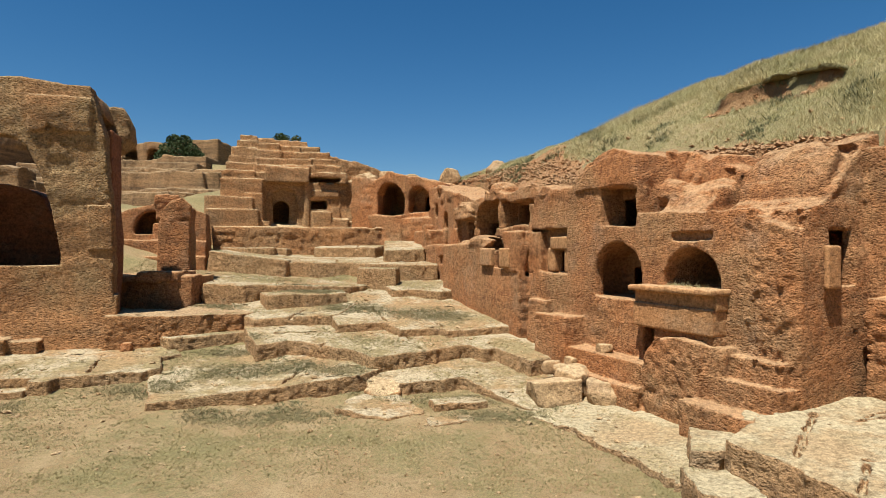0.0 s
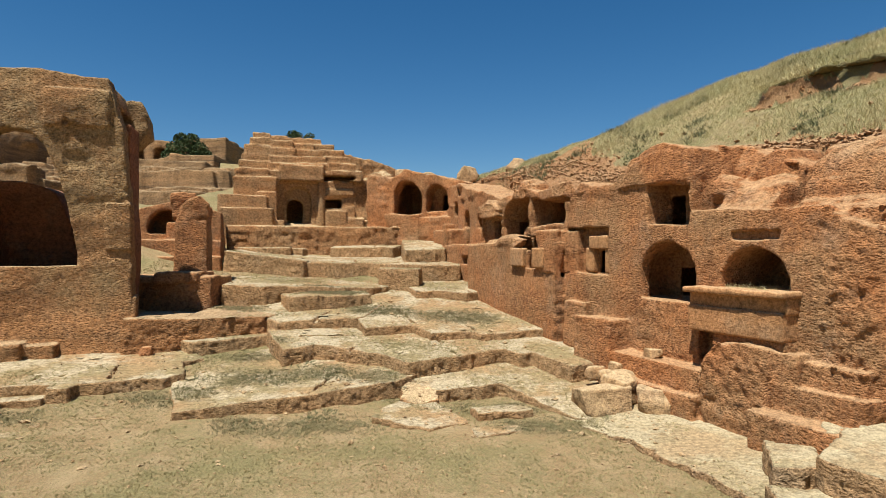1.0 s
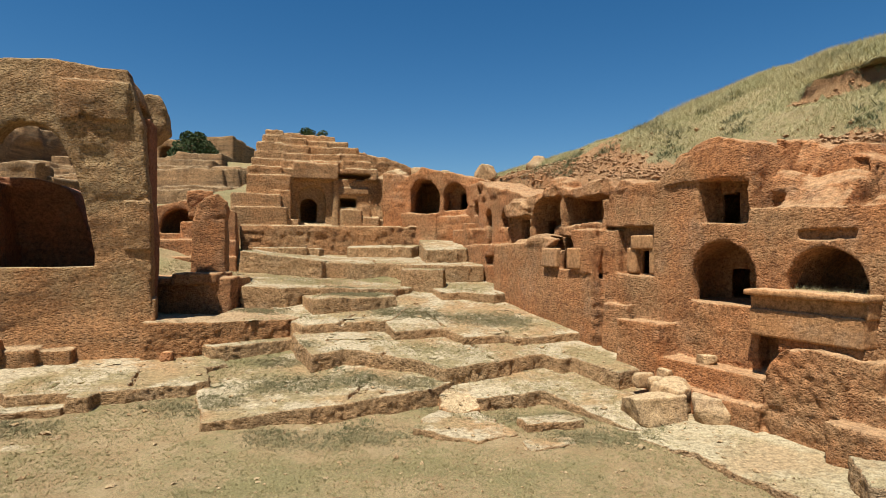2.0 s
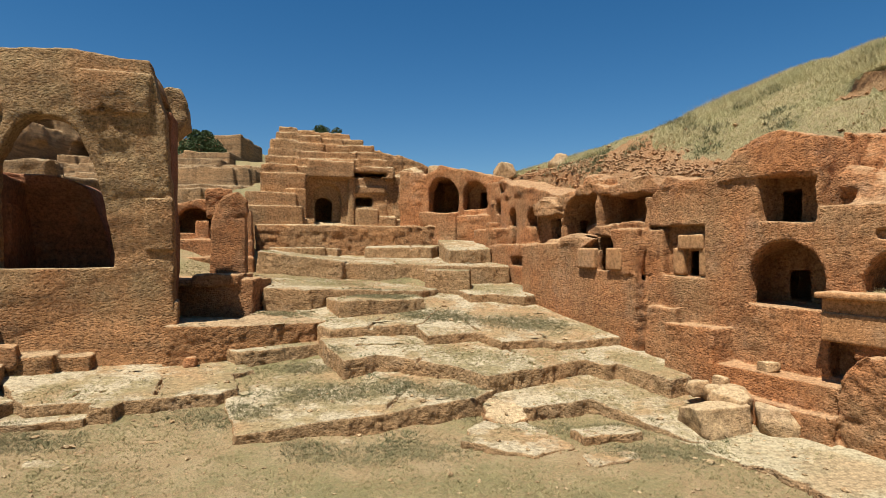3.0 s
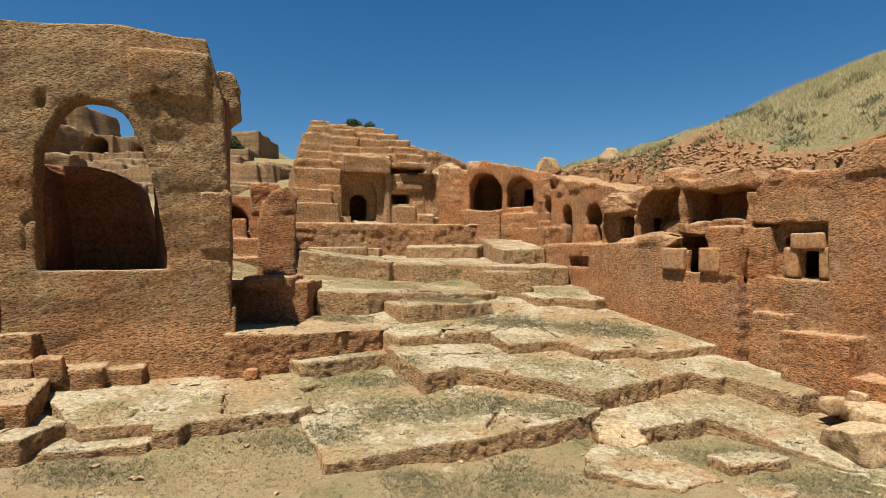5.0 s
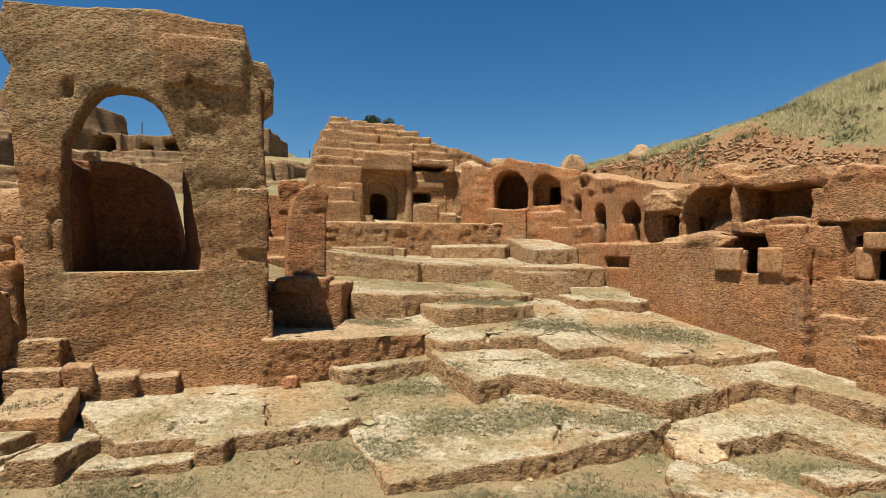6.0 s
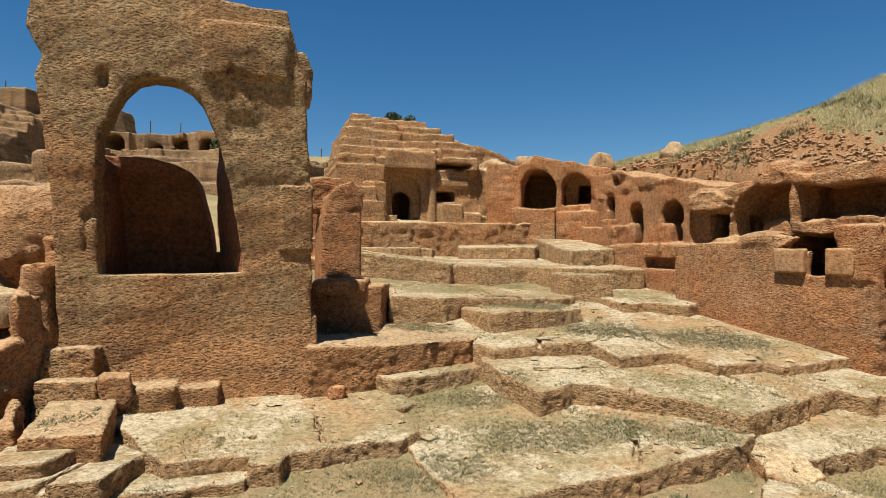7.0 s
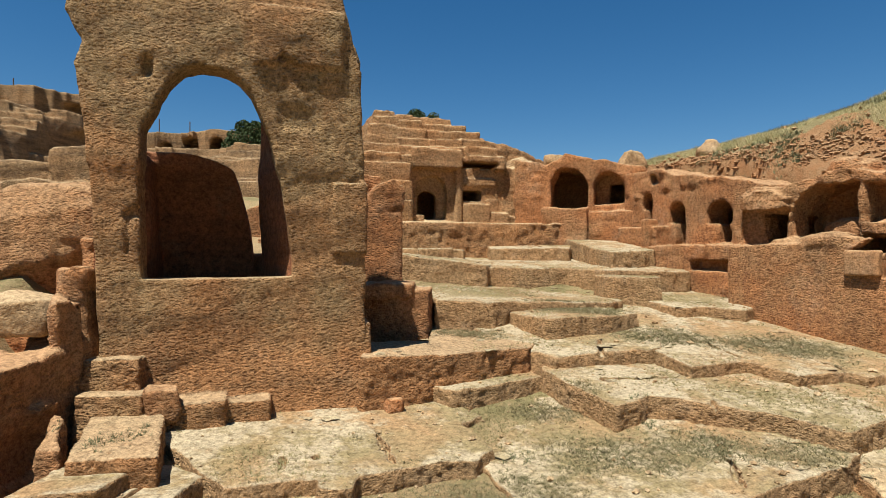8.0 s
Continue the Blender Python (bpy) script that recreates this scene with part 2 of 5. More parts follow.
class Carving:
    """A block of space in which stone is added and cut. Local axes: a along the face, b into the rock, z up."""

    def __init__(self, origin, along, lo, hi, step):
        d = np.array(along, float) / math.hypot(*along)
        self.o, self.d, self.n, self.step = np.array(origin, float), d, np.array((-d[1], d[0])), step
        self.axes = [np.arange(lo[k], hi[k] + step, step, dtype=np.float32) for k in range(3)]
        self.a, self.b, self.z = (v.astype(np.float32) for v in np.meshgrid(*self.axes, indexing="ij", sparse=True))
        self.shape = tuple(len(v) for v in self.axes)
        self.f = np.full(self.shape, 1.0, np.float32)

    def grid(self):
        return np.broadcast_arrays(self.a, self.b, self.z)

    def part_of(self, box, pad=0.6):
        cut, small = [], []
        for k in range(3):
            i = int(np.searchsorted(self.axes[k], box[k][0] - pad))
            j = int(np.searchsorted(self.axes[k], box[k][1] + pad))
            cut.append(slice(max(i, 0), max(j, i + 1)))
        a, b, z = np.meshgrid(*(self.axes[k][cut[k]] for k in range(3)), indexing="ij")
        return tuple(cut), a, b, z

    def join(self, where, g, add, soft):
        f = self.f[where]
        if add:
            h = np.maximum(soft - np.abs(f - g), 0) / max(soft, 1e-6)
            self.f[where] = np.minimum(f, g) - h * h * soft * 0.25
        else:
            h = np.maximum(soft - np.abs(f + g), 0) / max(soft, 1e-6)
            self.f[where] = np.maximum(f, -g) + h * h * soft * 0.25

    def box(self, a0, a1, b0, b1, z0, z1, add=True, round_=0.015, soft=0.025):
        w, a, b, z = self.part_of(((a0, a1), (b0, b1), (z0, z1)))
        q = [np.abs(v - (lo + hi) / 2) - (hi - lo) / 2 + round_ for v, lo, hi in ((a, a0, a1), (b, b0, b1), (z, z0, z1))]
        g = np.sqrt(sum(np.maximum(v, 0) ** 2 for v in q)) + np.minimum(np.maximum(np.maximum(q[0], q[1]), q[2]), 0) - round_
        self.join(w, g.astype(np.float32), add, soft)

    def face(self, outline, b0, b1, add=True, soft=0.025):
        """An outline in (a, z), run through the depth b0..b1."""
        us, vs = [p[0] for p in outline], [p[1] for p in outline]
        w, a, b, z = self.part_of(((min(us), max(us)), (b0, b1), (min(vs), max(vs))))
        flat = polygon_field(a[:, 0, :], z[:, 0, :], list(outline))[:, None, :]
        g = np.maximum(flat, np.maximum(b0 - b, b - b1))
        self.join(w, g.astype(np.float32), add, soft)

    def plan(self, outline, z0, z1, add=True, soft=0.025, tilt=(0, 0)):
        """An outline in (a, b), raised from z0 to z1; tilt: rise of the top along a and b from the first corner."""
        us, vs = [p[0] for p in outline], [p[1] for p in outline]
        w, a, b, z = self.part_of(((min(us), max(us)), (min(vs), max(vs)), (z0, z1 + 1)))
        flat = polygon_field(a[:, :, 0], b[:, :, 0], list(outline))[:, :, None]
        top = z1 + tilt[0] * (a - us[0]) + tilt[1] * (b - vs[0])
        g = np.maximum(flat, np.maximum(z0 - z, z - top))
        self.join(w, g.astype(np.float32), add, soft)

    def profile(self, outline, a0, a1, add=True, soft=0.025):
        """An outline in (b, z), run along the face from a0 to a1."""
        us, vs = [p[0] for p in outline], [p[1] for p in outline]
        w, a, b, z = self.part_of(((a0, a1), (min(us), max(us)), (min(vs), max(vs))))
        flat = polygon_field(b[0], z[0], list(outline))[None]
        g = np.maximum(flat, np.maximum(a0 - a, a - a1))
        self.join(w, g.astype(np.float32), add, soft)

    def arch(self, a0, a1, z0, z1, b0, b1, spring=None, add=False, soft=0.02):
        """A round-headed opening from sill z0 to crown z1; spring: where the round head begins."""
        mid, half = (a0 + a1) / 2, (a1 - a0) / 2
        spring = z1 - half if spring is None else spring
        rise = z1 - spring
        arc = [(mid + half * math.cos(radians(k)), spring + rise * math.sin(radians(k))) for k in range(0, 181, 12)]
        self.face([(a0, z0), (a1, z0)] + arc, b0, b1, add, soft)

    def blob(self, a, b, z, ra, rb, rz, add=True, soft=0.25):
        w, A, B, Z = self.part_of(((a - ra, a + ra), (b - rb, b + rb), (z - rz, z + rz)))
        k = np.sqrt(((A - a) / ra) ** 2 + ((B - b) / rb) ** 2 + ((Z - z) / rz) ** 2)
        self.join(w, ((k - 1) * min(ra, rb, rz)).astype(np.float32), add, soft)

    def strokes(self, amount, scale, slant):
        """Slanting tool strokes: noise drawn out along one direction of the face."""
        a, b, z = self.grid()
        near = np.abs(self.f) < 0.2
        h, v = a[near] + 0.7 * b[near], z[near]
        ca, sa = math.cos(radians(slant)), math.sin(radians(slant))
        self.f[near] += amount * value_noise((h * ca + v * sa) * 0.35, h * sa - v * ca, b[near] * 0.6 + 3.3, scale)

    def rough(self, amount, scale, squash=1.0, seed=0.0, box=None):
        """Weathers all faces with noise, or those in a box (a0, a1, b0, b1, z0, z1)."""
        a, b, z = self.grid()
        near = np.abs(self.f) < 0.35
        if box:
            near &= (a > box[0]) & (a < box[1]) & (b > box[2]) & (b < box[3]) & (z > box[4]) & (z < box[5])
        x = (self.o[0] + a[near] * self.d[0] + b[near] * self.n[0]).astype(np.float32) + seed
        y = (self.o[1] + a[near] * self.d[1] + b[near] * self.n[1]).astype(np.float32)
        self.f[near] += amount * value_noise(x, y, z[near] * squash, scale)

    def chips(self, amount, scale, box=None, seed=0.0):
        """Broken rock: creased noise with sharp valleys."""
        a, b, z = self.grid()
        near = np.abs(self.f) < 0.4
        if box:
            near &= (a > box[0]) & (a < box[1]) & (b > box[2]) & (b < box[3]) & (z > box[4]) & (z < box[5])
        x, y, v = a[near] + seed, b[near], z[near]
        n = np.abs(value_noise(x, y, v, scale)) + 0.5 * np.abs(value_noise(x + 9, y, v, scale * 2.1))
        self.f[near] += amount * (0.45 - n)

    def mesh(self, name, drop_below=None, drop_behind=None):
        """Surface nets; faces buried below a height or behind a depth are left out."""
        f = self.f.copy()
        for k in range(3):
            edge = [slice(None)] * 3
            for side in (0, -1):
                edge[k] = side
                f[tuple(edge)] = np.maximum(f[tuple(edge)], 0.01)
        s = f < 0
        nx, ny, nz = (v - 1 for v in s.shape)
        count = np.zeros((nx, ny, nz), np.uint8)
        corners = [(i, j, k) for i in (0, 1) for j in (0, 1) for k in (0, 1)]
        for i, j, k in corners:
            count += s[i:i + nx, j:j + ny, k:k + nz]
        ci, cj, ck = np.nonzero((count > 0) & (count < 8))
        index = np.full((nx, ny, nz), -1, np.int32)
        index[ci, cj, ck] = np.arange(len(ci))
        v = {c: f[ci + c[0], cj + c[1], ck + c[2]] for c in corners}
        total, hits = np.zeros((len(ci), 3), np.float32), np.zeros(len(ci), np.float32)
        for c in corners:
            for axis in range(3):
                if c[axis]:
                    continue
                e = list(c)
                e[axis] = 1
                e = tuple(e)
                cross = (v[c] < 0) != (v[e] < 0)
                t = np.where(cross, v[c] / np.where(cross, v[c] - v[e], 1), 0)
                for m in range(3):
                    total[:, m] += np.where(cross, c[m] + (t if m == axis else 0), 0)
                hits += cross
        p = total / hits[:, None] + np.stack((ci, cj, ck), 1)
        p *= self.step
        p += np.array([ax[0] for ax in self.axes], np.float32)
        quads = []
        for axis, (m, n) in enumerate(((1, 2), (2, 0), (0, 1))):
            lo = [slice(1, -1)] * 3
            hi = [slice(1, -1)] * 3
            lo[axis], hi[axis] = slice(0, -1), slice(1, None)
            s0, s1 = s[tuple(lo)], s[tuple(hi)]
            for flip, mask in ((False, s0 & ~s1), (True, ~s0 & s1)):
                at = np.stack(np.nonzero(mask), 1)
                for k in range(3):
                    if k != axis:
                        at[:, k] += 1
                q = []
                for dm, dn in ((-1, -1), (0, -1), (0, 0), (-1, 0)):
                    c = at.copy()
                    c[:, m] += dm
                    c[:, n] += dn
                    q.append(index[c[:, 0], c[:, 1], c[:, 2]])
                q = np.stack(q if not flip else q[::-1], 1)
                quads.append(q)
        quads = np.concatenate(quads)
        if drop_below is not None:
            quads = quads[(p[quads, 2] > drop_below).any(1)]
        if drop_behind is not None:
            quads = quads[(p[quads, 1] < drop_behind).any(1)]
        if drop_below is not None or drop_behind is not None:
            used = np.unique(quads)
            remap = np.zeros(len(p), np.int64)
            remap[used] = np.arange(len(used))
            p, quads = p[used], remap[quads]
        xy = self.o + p[:, :1] * self.d + p[:, 1:2] * self.n
        pts = np.concatenate((xy, p[:, 2:]), 1)
        me = bpy.data.meshes.new(name)
        me.vertices.add(len(pts))
        me.vertices.foreach_set("co", pts.astype(np.float32).ravel())
        me.loops.add(len(quads) * 4)
        me.loops.foreach_set("vertex_index", quads.astype(np.int32).ravel())
        me.polygons.add(len(quads))
        me.polygons.foreach_set("loop_start", np.arange(0, len(quads) * 4, 4, dtype=np.int32))
        me.polygons.foreach_set("use_smooth", np.ones(len(quads), bool))
        me.update(calc_edges=True)
        return me


def rest(me, name, material):
    """Links a world-space mesh as an object whose origin is the middle of its base."""
    co = np.empty(len(me.vertices) * 3, np.float32)
    me.vertices.foreach_get("co", co)
    co = co.reshape(-1, 3)
    base = np.array(((co[:, 0].min() + co[:, 0].max()) / 2, (co[:, 1].min() + co[:, 1].max()) / 2, co[:, 2].min()))
    me.vertices.foreach_set("co", (co - base).astype(np.float32).ravel())
    me.update()
    me.materials.append(material)
    ob = new(name, me)
    ob.location = base
    return ob


# ---- plan ----
EAST_O, EAST_D = (1.11, 17.03), (0.409, -0.913)
BACK_D = (3.49, 1.08)


def east(x, y):
    """Distance along the east cliff, and into it."""
    return (x - 1.11) * 0.409 - (y - 17.03) * 0.913, (x - 1.11) * 0.913 + (y - 17.03) * 0.409


def ground_height(x, y):
    q = -0.296 * x + 0.955 * y
    court = np.interp(q, (6, 11.3, 12.6, 13.5, 16, 17, 18, 20, 24, 26, 29, 32, 45, 60, 120), (-0.15, -0.15, -0.05, 0.1, 0.5, 0.8, 1.2, 1.65, 2.3, 2.7, 3.4, 4.9, 9.2, 9.6, 9.6))
    s, p = east(x, y)
    crest = np.interp(s, (-30, -17, -10, -7.5, -4.5, -2.2, -0.5, 1.5, 4, 6, 20), (7.2, 7.35, 7.2, 7.4, 7.97, 8.65, 8.95, 8.95, 8.97, 8.93, 8.9))
    start = np.interp(s, (-9, -5, -2.5, 8, 9.5), (3.6, 3.2, 2.2, 2.2, 3.2))
    top = np.interp(s, (-9, -4, 0, 5, 9), (5.3, 4.8, 4.7, 4.8, 4.6))
    t = np.clip((p - start) / 0.35, 0, 1)
    steep = np.interp(p, (2.2, 3.4, 4.8, 6.4, 9.0, 14, 60), (0.0, 0.24, 0.6, 0.75, 1.0, 1.0, 0.8))
    gentle = np.interp(p, (2.2, 3.4, 4.8, 5.8, 7.0, 9.0, 14, 60), (0.0, 0.13, 0.39, 0.54, 0.74, 1.0, 1.0, 0.8))
    near = np.clip((s + 4) / 5, 0, 1)
    bank = gentle * near + steep * (1 - near)
    hill = top + (crest - top) * bank
    cut = np.clip((s - 2.8) / 0.6, 0, 1) * np.clip((7.0 - s) / 0.6, 0, 1)
    away = p - 5.68 - 0.15 * value_noise(x, y, x * 0 + 3, 0.9) - 0.08 * value_noise(x, y, x * 0, 2.5)
    hill = hill + cut * (0.24 * np.clip(away / 0.1, -1, 1) * np.exp(-(away / 0.6) ** 2))
    g = court * (1 - t) + hill * t
    # the near west side climbs to a rough bank
    w = np.clip((-12.8 - x) / 0.8, 0, 1) * np.clip((17 - y) / 2, 0, 1) * np.clip((y - 6) / 2, 0, 1)
    g = g + w * 1.4
    n = np.clip((-9.0 - x) / 2.5, 0, 1) * np.clip((y - 17.5) / 3, 0, 1) * np.clip((34 - y) / 6, 0, 1)
    g = g + n * 0.9
    # trench between the west bank and the steps
    trench = np.clip((x + 12.4) / 0.2, 0, 1) * np.clip((-11.3 - x) / 0.2, 0, 1) * np.clip((y - 10.6) / 0.4, 0, 1) * np.clip((13.3 - y) / 0.2, 0, 1)
    g = g - 0.3 * trench
    # grassy top behind the far hillside
    g = g + 2.7 * np.clip((-17.0 - x) / 3, 0, 1) * np.clip((y - 49.5) / 3, 0, 1)
    # pit beside the tower
    pit = np.clip((x + 8.4) / 0.15, 0, 1) * np.clip((-7.2 - x) / 0.15, 0, 1) * np.clip((y - 15.5) / 0.15, 0, 1) * np.clip((17.0 - y) / 0.15, 0, 1)
    g = g - 0.55 * pit
    # low ground under the far hillside
    far = np.where(x < -17.6, 50.5, 43.0)
    low = np.clip((-12.9 - x) / 1.0, 0, 1) * np.clip((x + 47) / 1.0, 0, 1) * np.clip((y - 27.0) / 4, 0, 1) * np.clip((far - y) / 0.8, 0, 1)
    return g * (1 - low) + np.minimum(g, 4.3) * low


# ---- the ground sheet ----
def spread(lo, hi, step, reach):
    """Even steps between lo and hi, then ever wider ones out to the reach."""
    v = list(np.arange(lo, hi + step, step))
    d, x = step, v[-1]
    while x < reach:
        d *= 1.25
        x += d
        v.append(x)
    d, x = step, lo
    while x > -reach:
        d *= 1.25
        x -= d
        v.insert(0, x)
    return np.array(v)


def ground_rough(x, y):
    zero = np.zeros_like(x)
    return ground_height(x, y) + 0.09 * value_noise(x, y, zero, 0.35) + 0.05 * value_noise(x, y, zero + 3, 1.1) + 0.025 * value_noise(x, y, zero + 6, 3.5)


def build_ground():
    xs, ys = spread(-16, 13, 0.12, 2500), spread(3, 36, 0.12, 2500)
    x, y = np.meshgrid(xs, ys, indexing="ij")
    z = ground_rough(x, y)
    i = np.arange(x.size).reshape(x.shape)
    quads = np.stack((i[:-1, :-1], i[1:, :-1], i[1:, 1:], i[:-1, 1:]), -1).reshape(-1, 4)
    me = bpy.data.meshes.new("ground")
    me.from_pydata(np.stack((x, y, z), -1).reshape(-1, 3).tolist(), [], quads.tolist())
    me.polygons.foreach_set("use_smooth", np.ones(len(quads), bool))
    cx, cy = x[:-1, :-1].ravel(), y[:-1, :-1].ravel()
    s, p = east(cx, cy)
    p = p + 0.5 * value_noise(cx, cy, cx * 0, 0.7) + 0.3 * value_noise(cx, cy, cx * 0, 2.5)
    q = -0.296 * cx + 0.955 * cy
    kind = np.zeros(len(quads), np.int32)
    turf = np.interp(s, (-9, -2, 1, 6), (4.4, 4.2, 3.6, 3.2))
    kind[(p > turf) | (q > 30)] = 1
    kind[(p > 1.6) & (p <= turf) & (q < 31)] = 2
    kind[(p > 5.2) & (p < 5.75) & (s > 3.1) & (s < 6.7)] = 2
    for material in (COURT, HILL, SCARP):
        me.materials.append(material)
    me.polygons.foreach_set("material_index", kind)
    return me


def turf_lip():
    """Overhanging grassy edge above the bare cut in the hill."""
    c = Carving(EAST_O, EAST_D, (2.7, 5.0, 6.4), (7.2, 6.7, 7.9), 0.045)
    a, b, z = c.grid()
    x, y = 1.11 + 0.409 * a + 0.913 * b, 17.03 - 0.913 * a + 0.409 * b
    at = 5.62 + 0.2 * value_noise(x, y, x * 0 + 3, 1.3) + 0.14 * value_noise(x, y, x * 0, 4.0) + 0.4 * np.clip((3.9 - a) / 0.7, 0, 1)
    back = np.maximum(b, 5.9)[:, :, 0] + a[:, :, 0] * 0
    inner = ground_height(1.11 + 0.409 * a[:, :, 0] + 0.913 * back, 17.03 - 0.913 * a[:, :, 0] + 0.409 * back)[:, :, None]
    c.f[:] = np.maximum(np.maximum(at - b, b - 6.3), np.maximum(z - inner + 0.02, inner - 0.11 - z))
    c.f[:] = np.maximum(c.f, np.maximum(3.1 - a, a - 6.7))
    c.rough(0.06, 3.0)
    c.rough(0.04, 7.0)
    return c.mesh("turf_lip")


ground = tagged(new("ground", build_ground()), "dry earth with sparse grass, a stony red bank and a grassy hill", "ground", kind="structure")

tagged(rest(turf_lip(), "turf_lip", HILL), "overhanging grassy soil edge above a bare cut in the hill", "earth bank", kind="structure")


# ---- the east cliff with its tombs ----
def east_cliff():
    c = Carving(EAST_O, EAST_D, (-3.2, -1.9, -0.6), (13.0, 3.4, 5.7), 0.036)
    # long low wall with a ledge, the hollowed rock above it
    c.box(-2.8, 2.05, 0.0, 3.3, -0.6, 3.14)
    c.face([(-2.9, 2.6), (2.3, 2.6), (2.3, 4.2), (2.15, 4.3), (1.85, 4.72), (1.37, 4.7), (0.63, 4.58), (0.0, 4.65), (-0.3, 4.7), (-1.0, 4.66), (-1.36, 4.55), (-2.55, 4.5), (-2.9, 4.35)], 0.6, 3.3)
    c.blob(-0.45, 1.0, 4.75, 0.42, 0.4, 0.26, soft=0.08)
    c.face([(-1.62, 3.3), (-0.14, 3.3), (-0.12, 4.44), (-0.6, 4.47), (-1.0, 4.46), (-1.36, 4.28), (-1.62, 3.7)], 0.2, 1.8, False, 0.04)
    c.face([(0.02, 3.4), (1.95, 3.4), (2.1, 3.9), (1.9, 4.28), (1.3, 4.38), (0.6, 4.3), (0.02, 4.4)], 0.2, 1.9, False, 0.05)
    c.blob(1.0, 1.2, 3.45, 0.8, 0.5, 0.26, soft=0.1)
    c.blob(-0.6, 1.2, 3.45, 0.5, 0.3, 0.3, soft=0.1)
    c.face([(-2.8, 3.95), (-1.65, 3.95), (-1.6, 4.2), (-2.0, 4.45), (-2.8, 4.35)], 0.4, 1.3, soft=0.1)
    c.box(-2.9, -1.62, 0.75, 1.6, 2.9, 4.05)
    c.box(-2.85, -1.64, 0.15, 0.75, 3.14, 3.98, False)
    c.face([(-2.25, 3.12), (-1.8, 3.12), (-1.74, 3.88), (-2.38, 3.92)], 0.5, 2.3, False)
    c.box(-2.9, -1.6, 1.3, 2.3, 3.05, 3.95, False)
    c.box(-0.4, 2.1, 0.22, 2.1, 2.3, 2.98, False)
    c.box(-1.7, 0.3, 0.25, 1.0, 2.9, 3.2, soft=0.2)
    c.blob(-0.35, 0.35, 3.2, 0.8, 0.42, 0.2, soft=0.08)
    c.box(1.2, 2.0, -0.03, 0.9, 2.4, 3.46)
    c.box(0.7, 1.15, -0.3, 2.2, 2.5, 3.1, False)
    c.face([(0.1, 2.98), (0.6, 3.43), (1.24, 3.45), (1.3, 2.96)], -0.2, 2.4, False)
    c.box(-0.3, 1.9, 0.3, 2.4, 2.45, 3.3, False)
    c.box(0.0, 1.9, 0.42, 2.6, 3.32, 3.62)
    # main face
    c.face([(1.9, -0.6), (9.35, -0.6), (9.33, 2.9), (9.2, 3.3), (8.62, 3.52), (8.5, 3.68), (7.5, 3.64), (6.75, 3.72), (6.64, 4.0), (5.98, 4.24), (5.9, 4.92), (5.28, 5.08), (4.85, 5.02), (4.4, 4.88), (4.15, 4.7), (3.85, 4.42), (3.3, 4.42), (3.04, 4.46), (2.67, 4.58), (2.45, 4.4), (2.2, 4.2), (1.9, 4.2)], 0.33, 3.3)
    c.face([(4.0, 4.3), (5.9, 4.3), (5.88, 4.8), (5.28, 4.96), (4.85, 4.9), (4.3, 4.7)], 0.29, 0.6, soft=0.03)
    # hollowed shelf above: an arched alcove, an overhang, sloping beds and the corner mass
    c.face([(5.8, 2.0), (9.2, 2.0), (9.1, 4.66), (8.72, 4.8), (8.25, 4.82), (7.74, 4.58), (7.5, 4.42), (7.15, 4.6), (7.02, 4.76), (6.5, 4.78), (6.2, 4.95), (5.8, 5.05)], 1.2, 3.3)
    c.profile([(0.3, 3.7), (0.95, 3.7), (1.2, 4.05), (1.45, 4.45), (1.95, 5.3), (0.3, 5.3)], 5.97, 9.3, False, 0.05)
    c.face([(5.95, 4.05), (6.4, 4.05), (6.3, 4.45), (6.12, 4.74), (5.95, 4.86)], 0.6, 1.5, False, 0.03)
    c.blob(6.15, 1.15, 4.12, 0.42, 0.36, 0.24, soft=0.06)
    c.face([(6.42, 4.25), (7.3, 4.25), (7.25, 4.48), (7.0, 4.62), (6.5, 4.6)], 0.9, 1.56, False, 0.04)
    c.profile([(0.42, 3.0), (0.42, 3.62), (0.75, 3.84), (1.0, 4.16), (1.5, 4.26), (1.5, 3.0)], 6.3, 7.42, soft=0.05)
    c.profile([(0.6, 3.0), (0.62, 3.6), (1.0, 3.7), (1.2, 3.86), (2.0, 4.74), (2.3, 4.85), (2.3, 3.0)], 7.45, 9.25, soft=0.05)
    c.box(7.42, 7.5, 0.9, 1.9, 3.75, 4.6, False, soft=0.1)
    c.blob(8.95, 1.85, 4.62, 0.2, 0.3, 0.13, False, 0.05)
    # recess with a framed door
    c.box(2.05, 3.68, -0.2, 0.56, 2.4, 3.5, False)
    c.box(1.95, 2.5, 0.35, 1.0, 2.4, 3.42)
    c.box(2.72, 3.68, -0.2, 0.6, 3.28, 3.44, False)
    c.box(3.03, 3.42, 0.3, 2.0, 2.46, 2.97, False)
    c.box(2.5, 3.9, 0.66, 2.4, 2.4, 3.0, False)
    c.box(2.66, 2.88, 0.4, 1.9, 3.05, 3.25, False)
    # upper square niche with its doorway
    c.face([(4.84, 3.5), (5.95, 3.44), (5.9, 4.2), (4.84, 4.32)], 0.0, 0.95, False, 0.03)
    c.box(4.86, 5.24, 0.8, 2.0, 3.5, 4.08, False, soft=0.02)
    c.box(4.3, 6.0, 1.04, 2.3, 3.45, 4.1, False)
    # two arched burial niches
    c.arch(4.64, 6.07, 1.98, 3.14, 0.0, 1.35, 2.45, soft=0.03)
    c.arch(4.35, 6.07, 1.98, 3.05, 0.6, 1.35, 2.45, soft=0.03)
    c.box(4.72, 5.14, 1.2, 2.4, 2.0, 2.6, False, soft=0.02)
